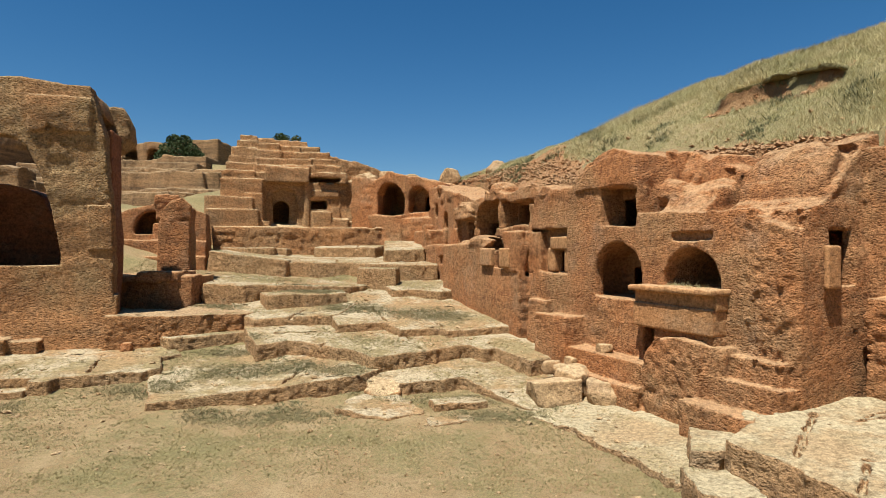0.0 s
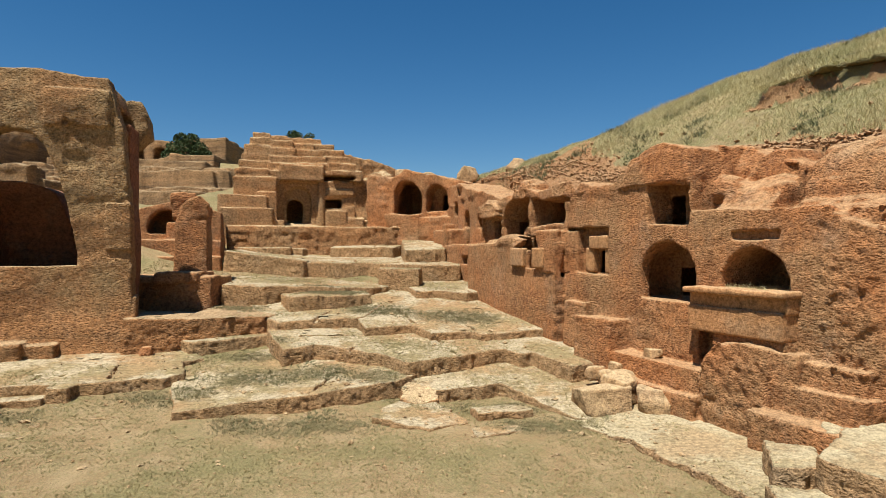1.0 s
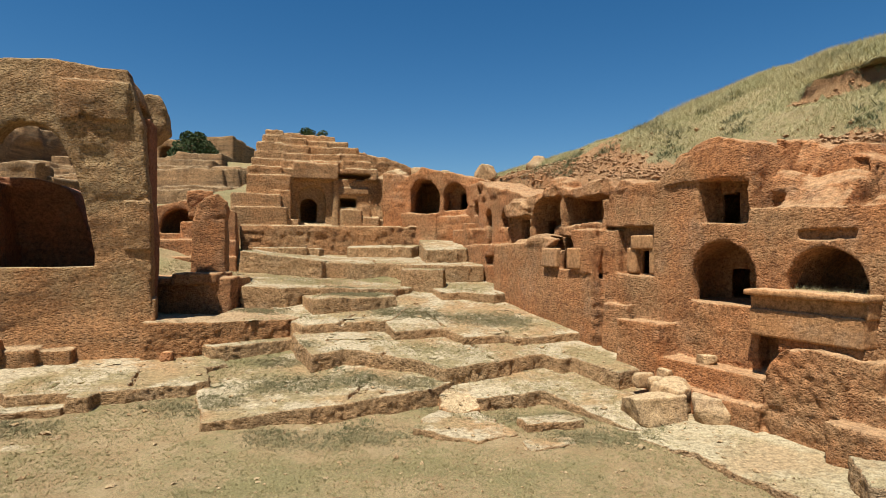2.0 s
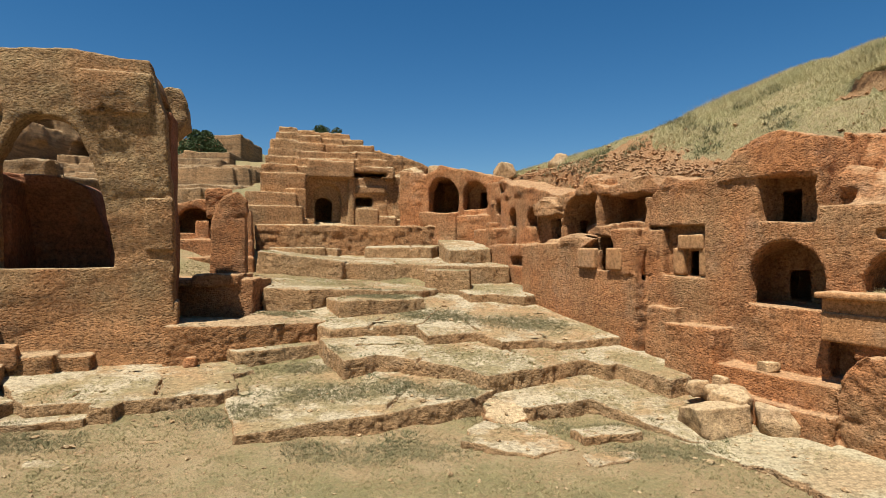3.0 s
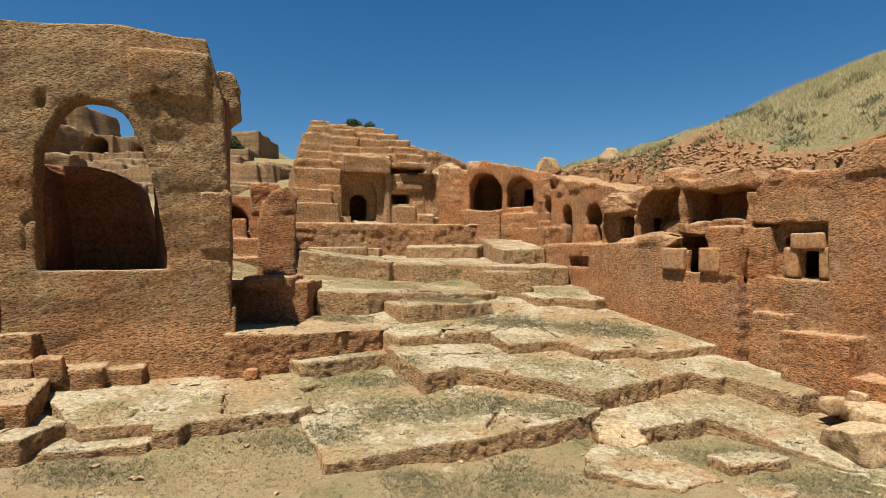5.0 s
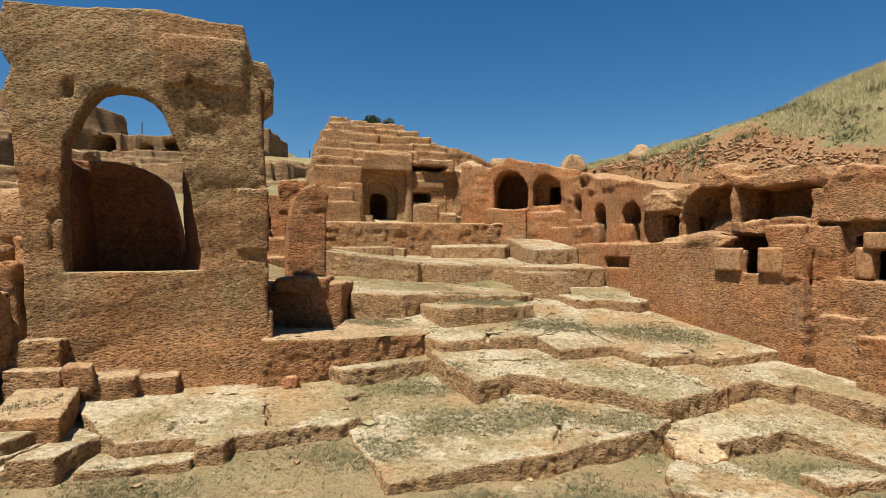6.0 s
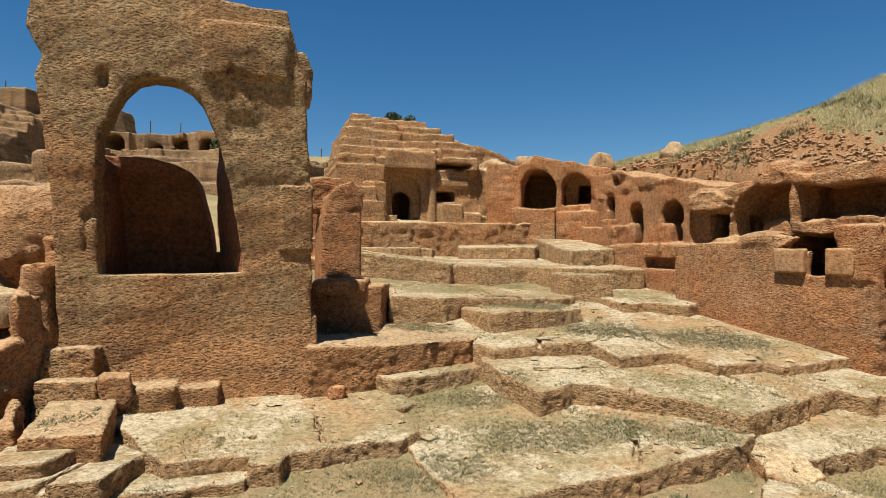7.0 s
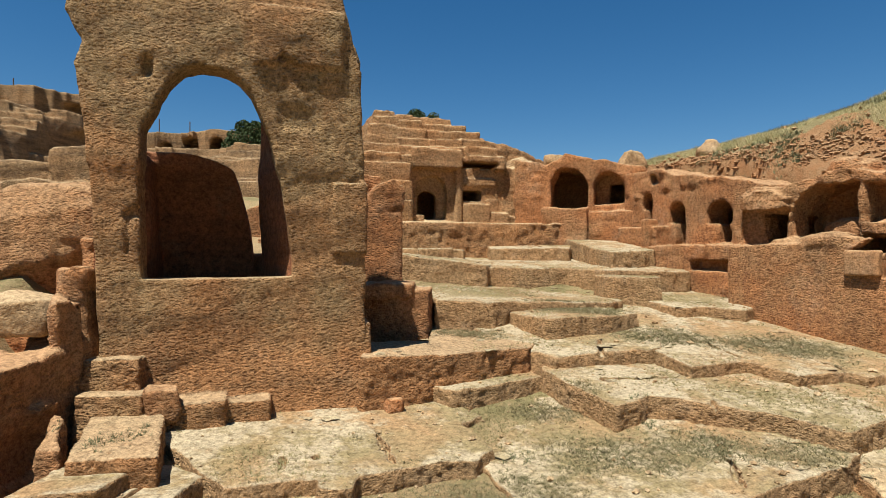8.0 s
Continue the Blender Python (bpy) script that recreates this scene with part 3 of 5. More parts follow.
    c.box(4.2, 5.8, 1.44, 2.6, 2.0, 2.7, False)
    c.arch(6.65, 7.96, 2.3, 3.03, 0.0, 1.7, 2.36, soft=0.03)
    c.box(6.84, 7.77, 0.0, 0.42, 3.14, 3.3, False, soft=0.02)
    # broken rock, ledges and steps at the foot
    c.box(6.15, 6.6, -0.2, 0.6, 0.92, 1.5, False)
    c.face([(6.55, -0.6), (7.95, -0.6), (7.9, 1.42), (7.4, 1.46), (6.95, 1.4), (6.72, 1.15), (6.6, 0.9)], -0.14, 0.6, soft=0.05)
    c.box(7.8, 8.3, -0.02, 0.6, -0.6, 1.4)
    c.box(2.2, 3.05, 0.15, 0.9, -0.6, 1.75)
    c.box(3.15, 4.35, -0.25, 0.9, -0.6, 1.5)
    c.box(4.3, 6.55, -0.12, 0.9, -0.6, 0.86)
    c.box(4.3, 6.6, -0.32, 0.5, -0.6, 0.42)
    c.box(7.85, 9.4, -0.5, 0.5, -0.6, 0.52)
    c.box(7.75, 9.3, -0.05, 0.5, -0.6, 0.93)
    c.box(8.1, 9.2, 0.12, 0.5, -0.6, 1.3)
    # recess beyond the corner, its far wall and ledge
    c.box(9.0, 13.0, 2.0, 3.4, -0.6, 4.6)
    c.box(9.5, 13.0, 1.6, 2.2, -0.6, 2.25)
    c.box(8.4, 9.7, 1.1, 1.64, 2.42, 3.3, False)
    c.box(7.9, 9.1, 1.0, 2.3, 2.4, 3.3, False)
    c.face([(7.9, 4.0), (8.9, 4.0), (8.8, 4.75), (8.2, 4.82)], 1.9, 3.3)
    c.plan([(9.3, -0.4), (13.0, -0.4), (13.0, 2.2), (9.2, 2.2)], -0.6, 0.5)
    c.rough(0.02, 0.8)
    c.rough(0.04, 1.3, box=(-3.0, 4.6, -0.3, 1.2, 0.0, 4.4))
    c.rough(0.008, 3.5)
    c.strokes(0.010, 10.0, 35)
    c.rough(0.025, 5.0, box=(6.5, 7.9, -0.5, 1.0, 0.0, 1.2))
    c.rough(0.028, 12.0, box=(6.55, 7.85, -0.4, 1.0, 0.0, 1.5))
    c.rough(0.02, 9.0, box=(8.3, 9.15, 0.0, 1.4, 1.2, 3.75))
    c.chips(0.06, 1.6, (-3.2, 9.3, 0.3, 3.4, 4.1, 5.8))
    c.chips(0.09, 1.3, (6.0, 9.3, 0.6, 3.4, 3.75, 5.8))
    c.chips(0.04, 2.4, (8.45, 9.2, 0.0, 0.9, 1.3, 3.6))
    c.chips(0.06, 8.0, (8.4, 9.25, 0.0, 0.9, 1.2, 3.65))
    c.chips(0.07, 2.5, (-3.2, 2.2, 0.1, 3.4, 3.2, 5.8))
    c.chips(0.10, 3.5, (9.4, 13, 1.4, 2.4, 0.4, 2.0))
    c.chips(0.03, 4.0, (1.9, 9.4, -0.6, 0.6, -0.6, 1.9))
    return c.mesh("wall_east", -0.5, 3.2)


tagged(rest(east_cliff(), "wall_east", CLIFF), "orange rock-cut limestone cliff with arched tomb niches and dark doorways", "cliff", kind="structure")


def northeast_cliff():
    c = Carving(EAST_O, EAST_D, (-9.2, 0.3, 1.5), (-2.3, 4.6, 6.4), 0.055)
    c.plan([(-2.4, 0.95), (-5.0, 1.35), (-8.8, 2.05), (-8.8, 4.6), (-2.4, 4.6)], 1.5, 6.4)
    c.face([(-9.3, 5.7), (-7.0, 5.6), (-5.8, 5.25), (-4, 5.0), (-2.2, 4.6), (-2.2, 7), (-9.3, 7)], 0.3, 5.3, False)
    c.arch(-6.26, -5.5, 3.82, 4.45, 0.5, 2.5)
    c.box(-5.95, -5.5, 0.5, 2.9, 3.18, 3.95, False)
    c.arch(-4.53, -3.61, 3.75, 4.36, 0.5, 2.3, 3.95)
    c.box(-4.2, -3.65, 0.5, 2.6, 3.2, 3.9, False)
    c.arch(-7.7, -7.16, 4.33, 4.83, 0.8, 2.6)
    c.box(-7.5, -7.18, 0.8, 2.8, 3.82, 4.5, False)
    for a0, a1, z0, z1 in ((-6.5, -5.2, 3.1, 4.3), (-4.7, -3.4, 3.15, 4.2), (-7.9, -7.0, 3.8, 4.7)):
        c.box(a0, a1, 2.2, 3.1, z0, z1, False)
    c.blob(-7.1, 1.75, 5.3, 0.2, 0.3, 0.16, False, 0.05)
    c.box(-6.3, -2.4, 0.7, 2.0, 1.5, 3.15)
    c.box(-7.9, -6.2, 1.0, 2.4, 1.5, 3.75)
    c.box(-6.75, -6.35, 0.85, 1.3, 3.0, 3.98)
    c.box(-4.6, -3.3, 0.5, 1.0, 2.45, 2.75, False)
    c.rough(0.03, 1.0)
    c.rough(0.015, 4.0)
    c.chips(0.10, 2.0, (-9.2, -2.3, 0.3, 4.6, 4.7, 6.4))
    c.chips(0.05, 3.0, (-9.2, -2.3, 0.3, 4.6, 1.5, 3.7))
    return c.mesh("wall_northeast")


tagged(rest(northeast_cliff(), "wall_northeast", CLIFF), "orange rock wall with three small arched tomb doors", "cliff", kind="structure")


def cave_cliff():
    c = Carving((-3.0, 27.0), (2.4, -1.0), (-1.6, -1.2, 2.6), (3.8, 3.2, 7.0), 0.06)
    c.face([(-1.4, 2.6), (3.4, 2.6), (3.4, 5.9), (2.4, 6.1), (1.3, 6.3), (0.5, 6.5), (-0.1, 6.2), (-0.6, 6.3), (-1.4, 6.4)], 0.0, 3.2)
    c.arch(0.0, 1.3, 4.5, 6.0, -0.3, 2.4, 5.3)
    c.box(-0.4, 1.5, 0.6, 2.7, 4.45, 6.0, False)
    c.arch(1.58, 2.61, 4.66, 5.8, -0.3, 0.8, 5.25)
    c.box(2.05, 2.5, 0.6, 2.5, 4.66, 5.4, False)
    c.box(1.7, 2.9, 1.1, 2.5, 4.6, 5.5, False)
    c.box(-0.3, 1.4, -0.35, 0.3, 2.6, 4.55)
    c.box(1.4, 3.4, -0.5, 0.3, 2.6, 4.4)
    c.rough(0.05, 0.9)
    c.chips(0.09, 1.6)
    c.rough(0.02, 5.0)
    return c.mesh("wall_caves")


tagged(rest(cave_cliff(), "wall_caves", CLIFF), "orange rock face with two large dark cave mouths", "cliff", kind="structure")


def door_facade():
    c = Carving((-7.7, 27.3), BACK_D, (-3.2, -2.4, 2.6), (6.4, 4.6, 8.9), 0.06)
    c.box(-2.4, 4.6, 0.0, 4.5, 2.6, 6.2)
    c.box(-2.4, -0.62, -0.48, 4.5, 2.6, 6.15)
    c.box(1.24, 1.5, -0.1, 1.0, 2.6, 6.1)
    c.box(-1.42, -0.58, -0.75, 1.0, 2.6, 5.5)
    beds = ((6.1, 6.55, -2.35, 3.2, -0.2), (6.5, 6.95, -2.2, 3.0, 0.1), (6.9, 7.3, -2.1, 2.8, 0.45), (7.25, 7.7, -2.0, 2.5, 0.75), (7.6, 8.05, -1.75, 2.1, 1.0), (7.95, 8.35, -1.6, 1.5, 1.3))
    for z0, z1, a0, a1, b in beds:
        for k in range(4):
            w = (a1 - a0) / 4
            out = 0.16 * math.sin(7.3 * k + 3.1 * z0) + 0.07 * math.sin(2.1 * k + 11 * z0)
            c.box(a0 + k * w, a0 + (k + 1) * w + 0.02, b + out, 4.5, z0, z1 + 0.07 * math.sin(5 * k + z0), soft=0.02)
    c.box(-0.42, 1.48, -0.3, 1.0, 6.08, 6.78)
    c.box(1.5, 2.95, -0.4, 0.9, 6.14, 6.34, False)
    c.blob(3.9, 1.0, 4.9, 0.8, 1.2, 1.7)
    c.blob(4.5, 1.2, 5.2, 0.8, 1.2, 1.6)
    c.face([(1.5, 6.0), (6.0, 6.0), (6.0, 6.7), (4.1, 7.4), (2.4, 7.7), (1.5, 7.7)], 1.6, 4.5)
    c.box(-0.5, 1.24, -0.9, 0.12, 4.05, 6.02, False)
    c.arch(-0.25, 0.95, 4.1, 5.82, -0.2, 0.4, 5.25)
    c.arch(-0.14, 0.6, 4.15, 5.25, 0.1, 2.2, 4.9)
    c.box(-0.7, 1.2, 0.7, 2.5, 4.15, 5.5, False)
    c.box(1.57, 2.3, -0.3, 1.6, 4.88, 5.28, False)
    c.box(1.6, 2.9, -0.08, 0.3, 5.42, 5.75)
    c.box(1.57, 2.47, -0.6, 0.4, 2.6, 4.74)
    c.box(2.45, 2.9, -0.4, 0.4, 2.6, 4.96)
    c.box(2.5, 3.3, -0.6, 0.4, 2.6, 4.42)
    c.box(3.2, 4.6, -0.35, 0.6, 2.6, 4.3)
    c.box(-2.6, 4.9, -2.2, 0.4, 2.6, 3.95)
    c.box(-2.9, -0.75, -1.5, 0.2, 2.6, 4.72)
    c.box(-3.0, -1.0, -1.1, 0.2, 2.6, 5.3)
    c.box(-1.0, -0.3, -1.3, 0.0, 2.6, 4.25)
    c.rough(0.025, 1.0)
    c.rough(0.02, 0.6, 4.0)
    c.chips(0.05, 2.0, (-3.2, 6.4, -2.4, 4.6, 6.0, 9.0))
    c.chips(0.09, 1.8, (2.9, 6.4, -2.4, 4.6, 3.9, 7.9))
    c.chips(0.04, 3.2, (-3.2, 6.4, -2.4, -1.5, 2.6, 3.85))
    c.rough(0.04, 7.0, box=(-3.2, 6.4, -2.4, -1.5, 2.6, 3.85))
    return c.mesh("wall_north")


tagged(rest(door_facade(), "wall_north", BACK), "stepped rock-cut tomb facade with an arched doorway", "cliff", kind="structure")


# ---- far hillside of quarried beds ----
def far_hillside():
    c = Carving((-48, 28), (1, 0), (0.0, 0.0, 3.0), (36.0, 24.0, 14.4), 0.14)
    a, b, z = c.grid()
    x, y = a[:, :, 0] - 48.0, b[:, :, 0] + 28.0
    wob = 1.0 * value_noise(x, y, x * 0, 0.22) + 0.35 * value_noise(x, y, x * 0 + 4, 0.9)
    w = 0.45 * np.round(value_noise(x * 0.35, x * 0, x * 0 + 7, 1.0) * 3)
    r = y + wob + w - np.interp(x, (-48, -36, -26, -17), (-5.5, -3.0, 0.0, -1.0))
    h = np.full(x.shape, 4.2, np.float32)
    end = 0.5 * value_noise(x, y, x * 0 + 2, 0.8)
    beds = ((30.5, 4.9), (32.0, 5.9), (35.5, 6.4), (37.0, 7.5), (40.5, 8.0), (42.0, 8.6), (43.2, 9.1), (44.5, 9.8), (47.6, 11.6))
    for k, (at, top) in enumerate(beds):
        shift = 0.5 * value_noise(x, x * 0 + k, x * 0, 0.5)
        h = np.where((r + shift > at) & (x + end < (-12.6 if top < 8.6 else -17.6)), top, h)
    h = h + np.where(h > 7.2, 2.1, 0.8) * np.clip((-30.6 - x + end) / 0.4, 0, 1)
    edge = np.maximum(x + 12.2, -47.5 - x)
    c.f[:] = np.maximum(np.clip(z - h[:, :, None], -1, 1), edge[:, :, None])
    for a0, a1, z0, z1 in ((20.1, 20.9, 9.9, 10.9), (21.7, 22.9, 9.9, 11.2), (24.0, 25.0, 9.9, 11.2), (25.9, 27.0, 9.9, 10.8), (17.2, 18.6, 9.9, 11.3)):
        c.arch(a0, a1, z0, z1, 17.5, 22.0, z1 - 0.4)
    for a0, a1, z0, z1 in ((14.9, 16.1, 11.6, 13.0), (11.2, 12.3, 11.4, 12.9), (17.0, 17.9, 8.6, 10.6), (12.6, 13.5, 8.2, 9.6)):
        c.arch(a0, a1, z0, z1, 11.0, 18.5, z1 - 0.5)
    c.rough(0.09, 0.5, 4.0)
    c.chips(0.12, 0.9)
    return c.mesh("backdrop_hillside", 3.4)


tagged(rest(far_hillside(), "backdrop_hillside", FAR), "far hillside of pale stepped quarry beds with dark tomb openings", "hillside", kind="structure")


def far_bank():
    c = Carving((-30.0, 23.5), (1, 0), (-1.0, -0.6, 2.5), (13.8, 6.0, 7.0), 0.1)
    c.box(-0.8, 13.0, 1.2, 5.8, 2.5, 5.9)
    c.box(-0.8, 12.6, 0.4, 2.0, 2.5, 5.2)
    c.box(-0.8, 12.0, -0.2, 1.0, 2.5, 4.4)
    c.box(10.4, 12.7, 0.6, 1.8, 5.0, 6.35)
    c.rough(0.12, 0.6, 2.0)
    c.rough(0.05, 1.5, 3.0)
    c.chips(0.1, 1.4)
    return c.mesh("bank_northwest")


tagged(rest(far_bank(), "bank_northwest", FAR), "low stepped rock bank below the far hillside", "rock bank", kind="structure")


# ---- the rock tower ----
def part(name, me, material, parent, label=""):
    """Links a world-space mesh as one part under its thing."""
    co = np.empty(len(me.vertices) * 3, np.float32)
    me.vertices.foreach_get("co", co)
    me.vertices.foreach_set("co", (co.reshape(-1, 3) - np.array(parent.location)).astype(np.float32).ravel())
    me.update()
    me.materials.append(material)
    ob = new(name, me)
    ob.parent = parent
    if label:
        ob["label"] = label
    return ob


def weather(c, lumps=0.02):
    c.rough(lumps, 0.7)
    c.rough(0.022, 0.55, 5.0)
    c.rough(0.008, 3.0, 1.6)
    c.strokes(0.008, 10.0, 30)


CRACK = (((0.64, 3.02), (0.65, 3.5)), ((0.65, 3.5), (0.79, 3.58)))


def build_tower():
    root = new("rock_tower")
    root.location = (-10.2, 14.2, 0.3)
    tagged(root, "tall weathered rock-cut tower pierced by a large arched window", "rock tower")
    lo, hi = (-0.6, -0.7, 0.2), (4.7, 1.2, 7.4)
    c = Carving((-11.94, 13.21), BACK_D, lo, hi, 0.038)
    c.face([(0.35, 0.2), (4.05, 0.2), (4.02, 4.05), (3.94, 5.74), (3.72, 6.5), (3.62, 6.9), (3.1, 6.9), (2.2, 7.02), (0.8, 6.95), (0.0, 6.95), (-0.1, 6.3), (0.1, 5.9), (0.0, 5.6), (0.18, 4.2), (0.26, 2.6)], 0.0, 0.5)
    c.face([(0.82, 2.6), (2.92, 2.6), (2.83, 3.4), (2.66, 4.4), (2.47, 4.95), (2.3, 5.35), (2.14, 5.53), (1.95, 5.64), (1.6, 5.69), (1.36, 5.6), (1.18, 5.38), (1.0, 5.05), (0.85, 4.75), (0.8, 4.4)], -0.3, 1.2, False, 0.02)
    c.box(3.5, 4.06, -0.05, 0.4, 2.95, 4.08, soft=0.02)
    c.box(2.35, 3.66, -0.06, 0.4, 5.75, 6.6, soft=0.02)
    c.box(2.5, 2.53, -0.2, 0.015, 2.15, 2.5, False, 0.01, 0.02)
    c.box(2.58, 2.61, -0.2, 0.015, 2.15, 2.5, False, 0.01, 0.02)
    c.box(2.72, 3.25, -0.2, 0.025, 4.85, 5.15, False, 0.05, 0.1)
    c.blob(0.92, 0.0, 5.62, 0.07, 0.12, 0.14, False, 0.04)
    # fine crack running down to the right corner
    for k in range(14):
        u = k / 13
        c.blob(2.75 + 1.25 * u + 0.03 * math.sin(9 * u), 0.0, 5.85 - 1.7 * u + 0.05 * math.sin(15 * u), 0.045, 0.025, 0.05, False, 0.02)
    for (a0, z0), (a1, z1) in CRACK:
        for k in range(16):
            u = k / 15
            c.blob(a0 + (a1 - a0) * u + 0.012 * math.sin(11 * u), 0.0, z0 + (z1 - z0) * u, 0.028, 0.07, 0.06, False, 0.01)
    weather(c)
    wall = c.mesh("front_wall")
    co = np.empty(len(wall.vertices) * 3, np.float32)
    wall.vertices.foreach_get("co", co)
    co = co.reshape(-1, 3)
    lean = np.interp(co[:, 2], (0.2, 2.5, 6.2, 7.2), (0.14, 0.18, -0.16, -0.16)) * np.clip((co[:, 0] + 12.3) / 2.5, 0.3, 1)
    co[:, 0] += lean * c.n[0]
    co[:, 1] += lean * c.n[1]
    wall.vertices.foreach_set("co", co.ravel())
    wall.update()
    part("front_wall", wall, TOWER, root)
    c = Carving((-11.94, 13.21), BACK_D, (2.1, 0.3, 0.2), (4.7, 3.0, 7.0), 0.045)
    c.plan([(2.9, 0.4), (4.0, 0.4), (3.98, 1.5), (3.6, 2.2), (2.42, 2.0)], 0.2, 6.0)
    weather(c, 0.04)
    # side wall coloured dark to stand for the shadow inside the window
    part("side_wall", c.mesh("side_wall"), CHAMBER_SHADE, root, "dark reddish side wall")
    # unseen slab over the chamber, added to keep the sun off its walls
    c = Carving((-11.94, 13.21), BACK_D, (-0.2, 0.3, 6.0), (4.3, 2.8, 7.2), 0.06)
    c.face([(0.2, 6.3), (3.8, 6.3), (3.6, 6.85), (0.2, 6.85)], 0.4, 2.4)
    weather(c)
    part("shade_roof", c.mesh("shade_roof"), TOWER, root)
    c = Carving((-11.94, 13.21), BACK_D, (2.9, 1.2, 4.5), (4.6, 3.0, 7.1), 0.045)
    c.face([(3.3, 4.8), (3.55, 5.5), (3.95, 5.7), (4.18, 5.95), (4.15, 6.4), (3.98, 6.75), (3.3, 6.75)], 1.55, 2.5)
    weather(c, 0.05)
    c.rough(0.03, 4.0)
    part("corbel", c.mesh("corbel"), TOWER, root, "jutting broken block of the tower top")
    c = Carving((-11.94, 13.21), BACK_D, (-0.3, 0.3, 0.2), (3.7, 3.8, 5.0), 0.05)
    c.box(0.3, 3.6, 0.35, 3.2, 0.2, 2.3)
    c.profile([(3.6, 0.2), (3.6, 4.7), (1.75, 4.72), (1.85, 4.45), (2.2, 3.9), (2.55, 3.1), (2.75, 2.2), (2.75, 0.2)], 0.15, 2.8)
    c.box(0.15, 0.72, 0.4, 3.2, 0.2, 4.55)
    c.face([(2.3, 2.3), (2.28, 3.0), (2.22, 3.45), (2.08, 4.05), (1.96, 4.42), (1.7, 4.58), (1.3, 4.7), (1.2, 5.2), (3.8, 5.2), (3.8, 2.3)], 1.2, 3.9, False)
    c.box(0.72, 0.78, 1.0, 1.5, 2.9, 4.0, soft=0.02)
    c.box(2.1, 3.3, 2.9, 3.4, 0.2, 2.94)
    weather(c)
    part("back_wall", c.mesh("back_wall"), CHAMBER_SHADE, root, "sheltered reddish chamber wall")
    c = Carving((-11.94, 13.21), BACK_D, (0.0, -0.9, 0.0), (4.7, 1.0, 1.9), 0.045)
    c.profile([(-0.1, 0.0), (-0.06, 0.6), (0.04, 1.0), (0.12, 1.4), (0.22, 1.85), (0.6, 1.9), (0.6, 0.0)], 0.45, 4.12)
    c.box(1.0, 2.0, -0.5, 0.3, 0.0, 0.95)
    c.box(1.9, 2.6, -0.35, 0.3, 0.0, 0.88)
    weather(c)
    part("plinth", c.mesh("plinth"), TOWER, root, "orange flaring foot of the tower")


build_tower()


# ---- quarried ledges of the court ----
BEDS = []


def bed_top(x, y, top, corner, rise):
    lift = top + rise[0] * (x - corner[0]) + rise[1] * (y - corner[1])
    return lift + 0.03 * value_noise(x, y, x * 0 + 9, 0.9) + 0.012 * value_noise(x, y, x * 0 + 5, 3.5) + 0.008 * value_noise(x, y, x * 0 + 7, 9.0)


def bed_edge(x, y, outline, jag):
    return polygon_field(x, y, list(outline)) + jag * 0.5 * value_noise(x, y, x * 0 + 2, 1.4) + jag * 0.4 * value_noise(x, y, x * 0, 4.5) + jag * 0.22 * value_noise(x, y, x * 0 + 4, 12.0)


def ledge(outline, top, base, corner, rise=(0, 0), jag=0.075, material=None, label="", step=None, name="rock_ledge", joints=()):
    """A quarried bed: outline in plan, height of the top at the given corner, and its rise along x and y."""
    BEDS.append((outline, top, corner, rise, jag))
    xs, ys = [p[0] for p in outline], [p[1] for p in outline]
    zs = [top + rise[0] * (x - corner[0]) + rise[1] * (y - corner[1]) for x, y in outline]
    step = step or (0.034 if min(ys) < 15 else 0.045)
    c = Carving((0, 0), (1, 0), (min(xs) - 0.3, min(ys) - 0.3, base), (max(xs) + 0.3, max(ys) + 0.3, max(zs) + 0.25), step)
    a, b, z = c.grid()
    x, y = a[:, :, 0], b[:, :, 0]
    flat = bed_edge(x, y, outline, jag)[:, :, None]
    lift = bed_top(x, y, top, corner, rise)[:, :, None]
    c.f[:] = np.maximum(np.maximum(flat + 0.05 * (z - lift), z - lift), base + 0.02 - z)
    for ax, ay, bx, by in joints:
        t = np.clip(((x - ax) * (bx - ax) + (y - ay) * (by - ay)) / ((bx - ax) ** 2 + (by - ay) ** 2), 0, 1)
        away = np.hypot(x - ax - t * (bx - ax), y - ay - t * (by - ay)) + 0.09 * value_noise(x, y, x * 0 + 1, 1.6) + 0.04 * value_noise(x, y, x * 0 + 1, 5.0)
        c.f[:] = np.maximum(c.f, np.minimum(0.022 - np.abs(away)[:, :, None], z - lift + 0.1))
    face = np.clip(1.6 - np.abs(np.broadcast_to(flat, c.shape)) / 0.08, 0, 1) * np.clip((lift - z - 0.05) / 0.05, 0, 1)
    near = face > 0
    c.f[near] += (face * 0.02)[near] * value_noise(a[near], b[near], z[near] * 0.7, 6.0)
    c.f[near] += (face * 0.022)[near] * value_noise(a[near], b[near], z[near], 15.0)
    ob = rest(c.mesh(name, base + 0.1), name, material or LEDGE)
    return tagged(ob, label or "pale quarried limestone ledge with a rough-cut brown front", "rock ledge", "quarried ledges of the court")


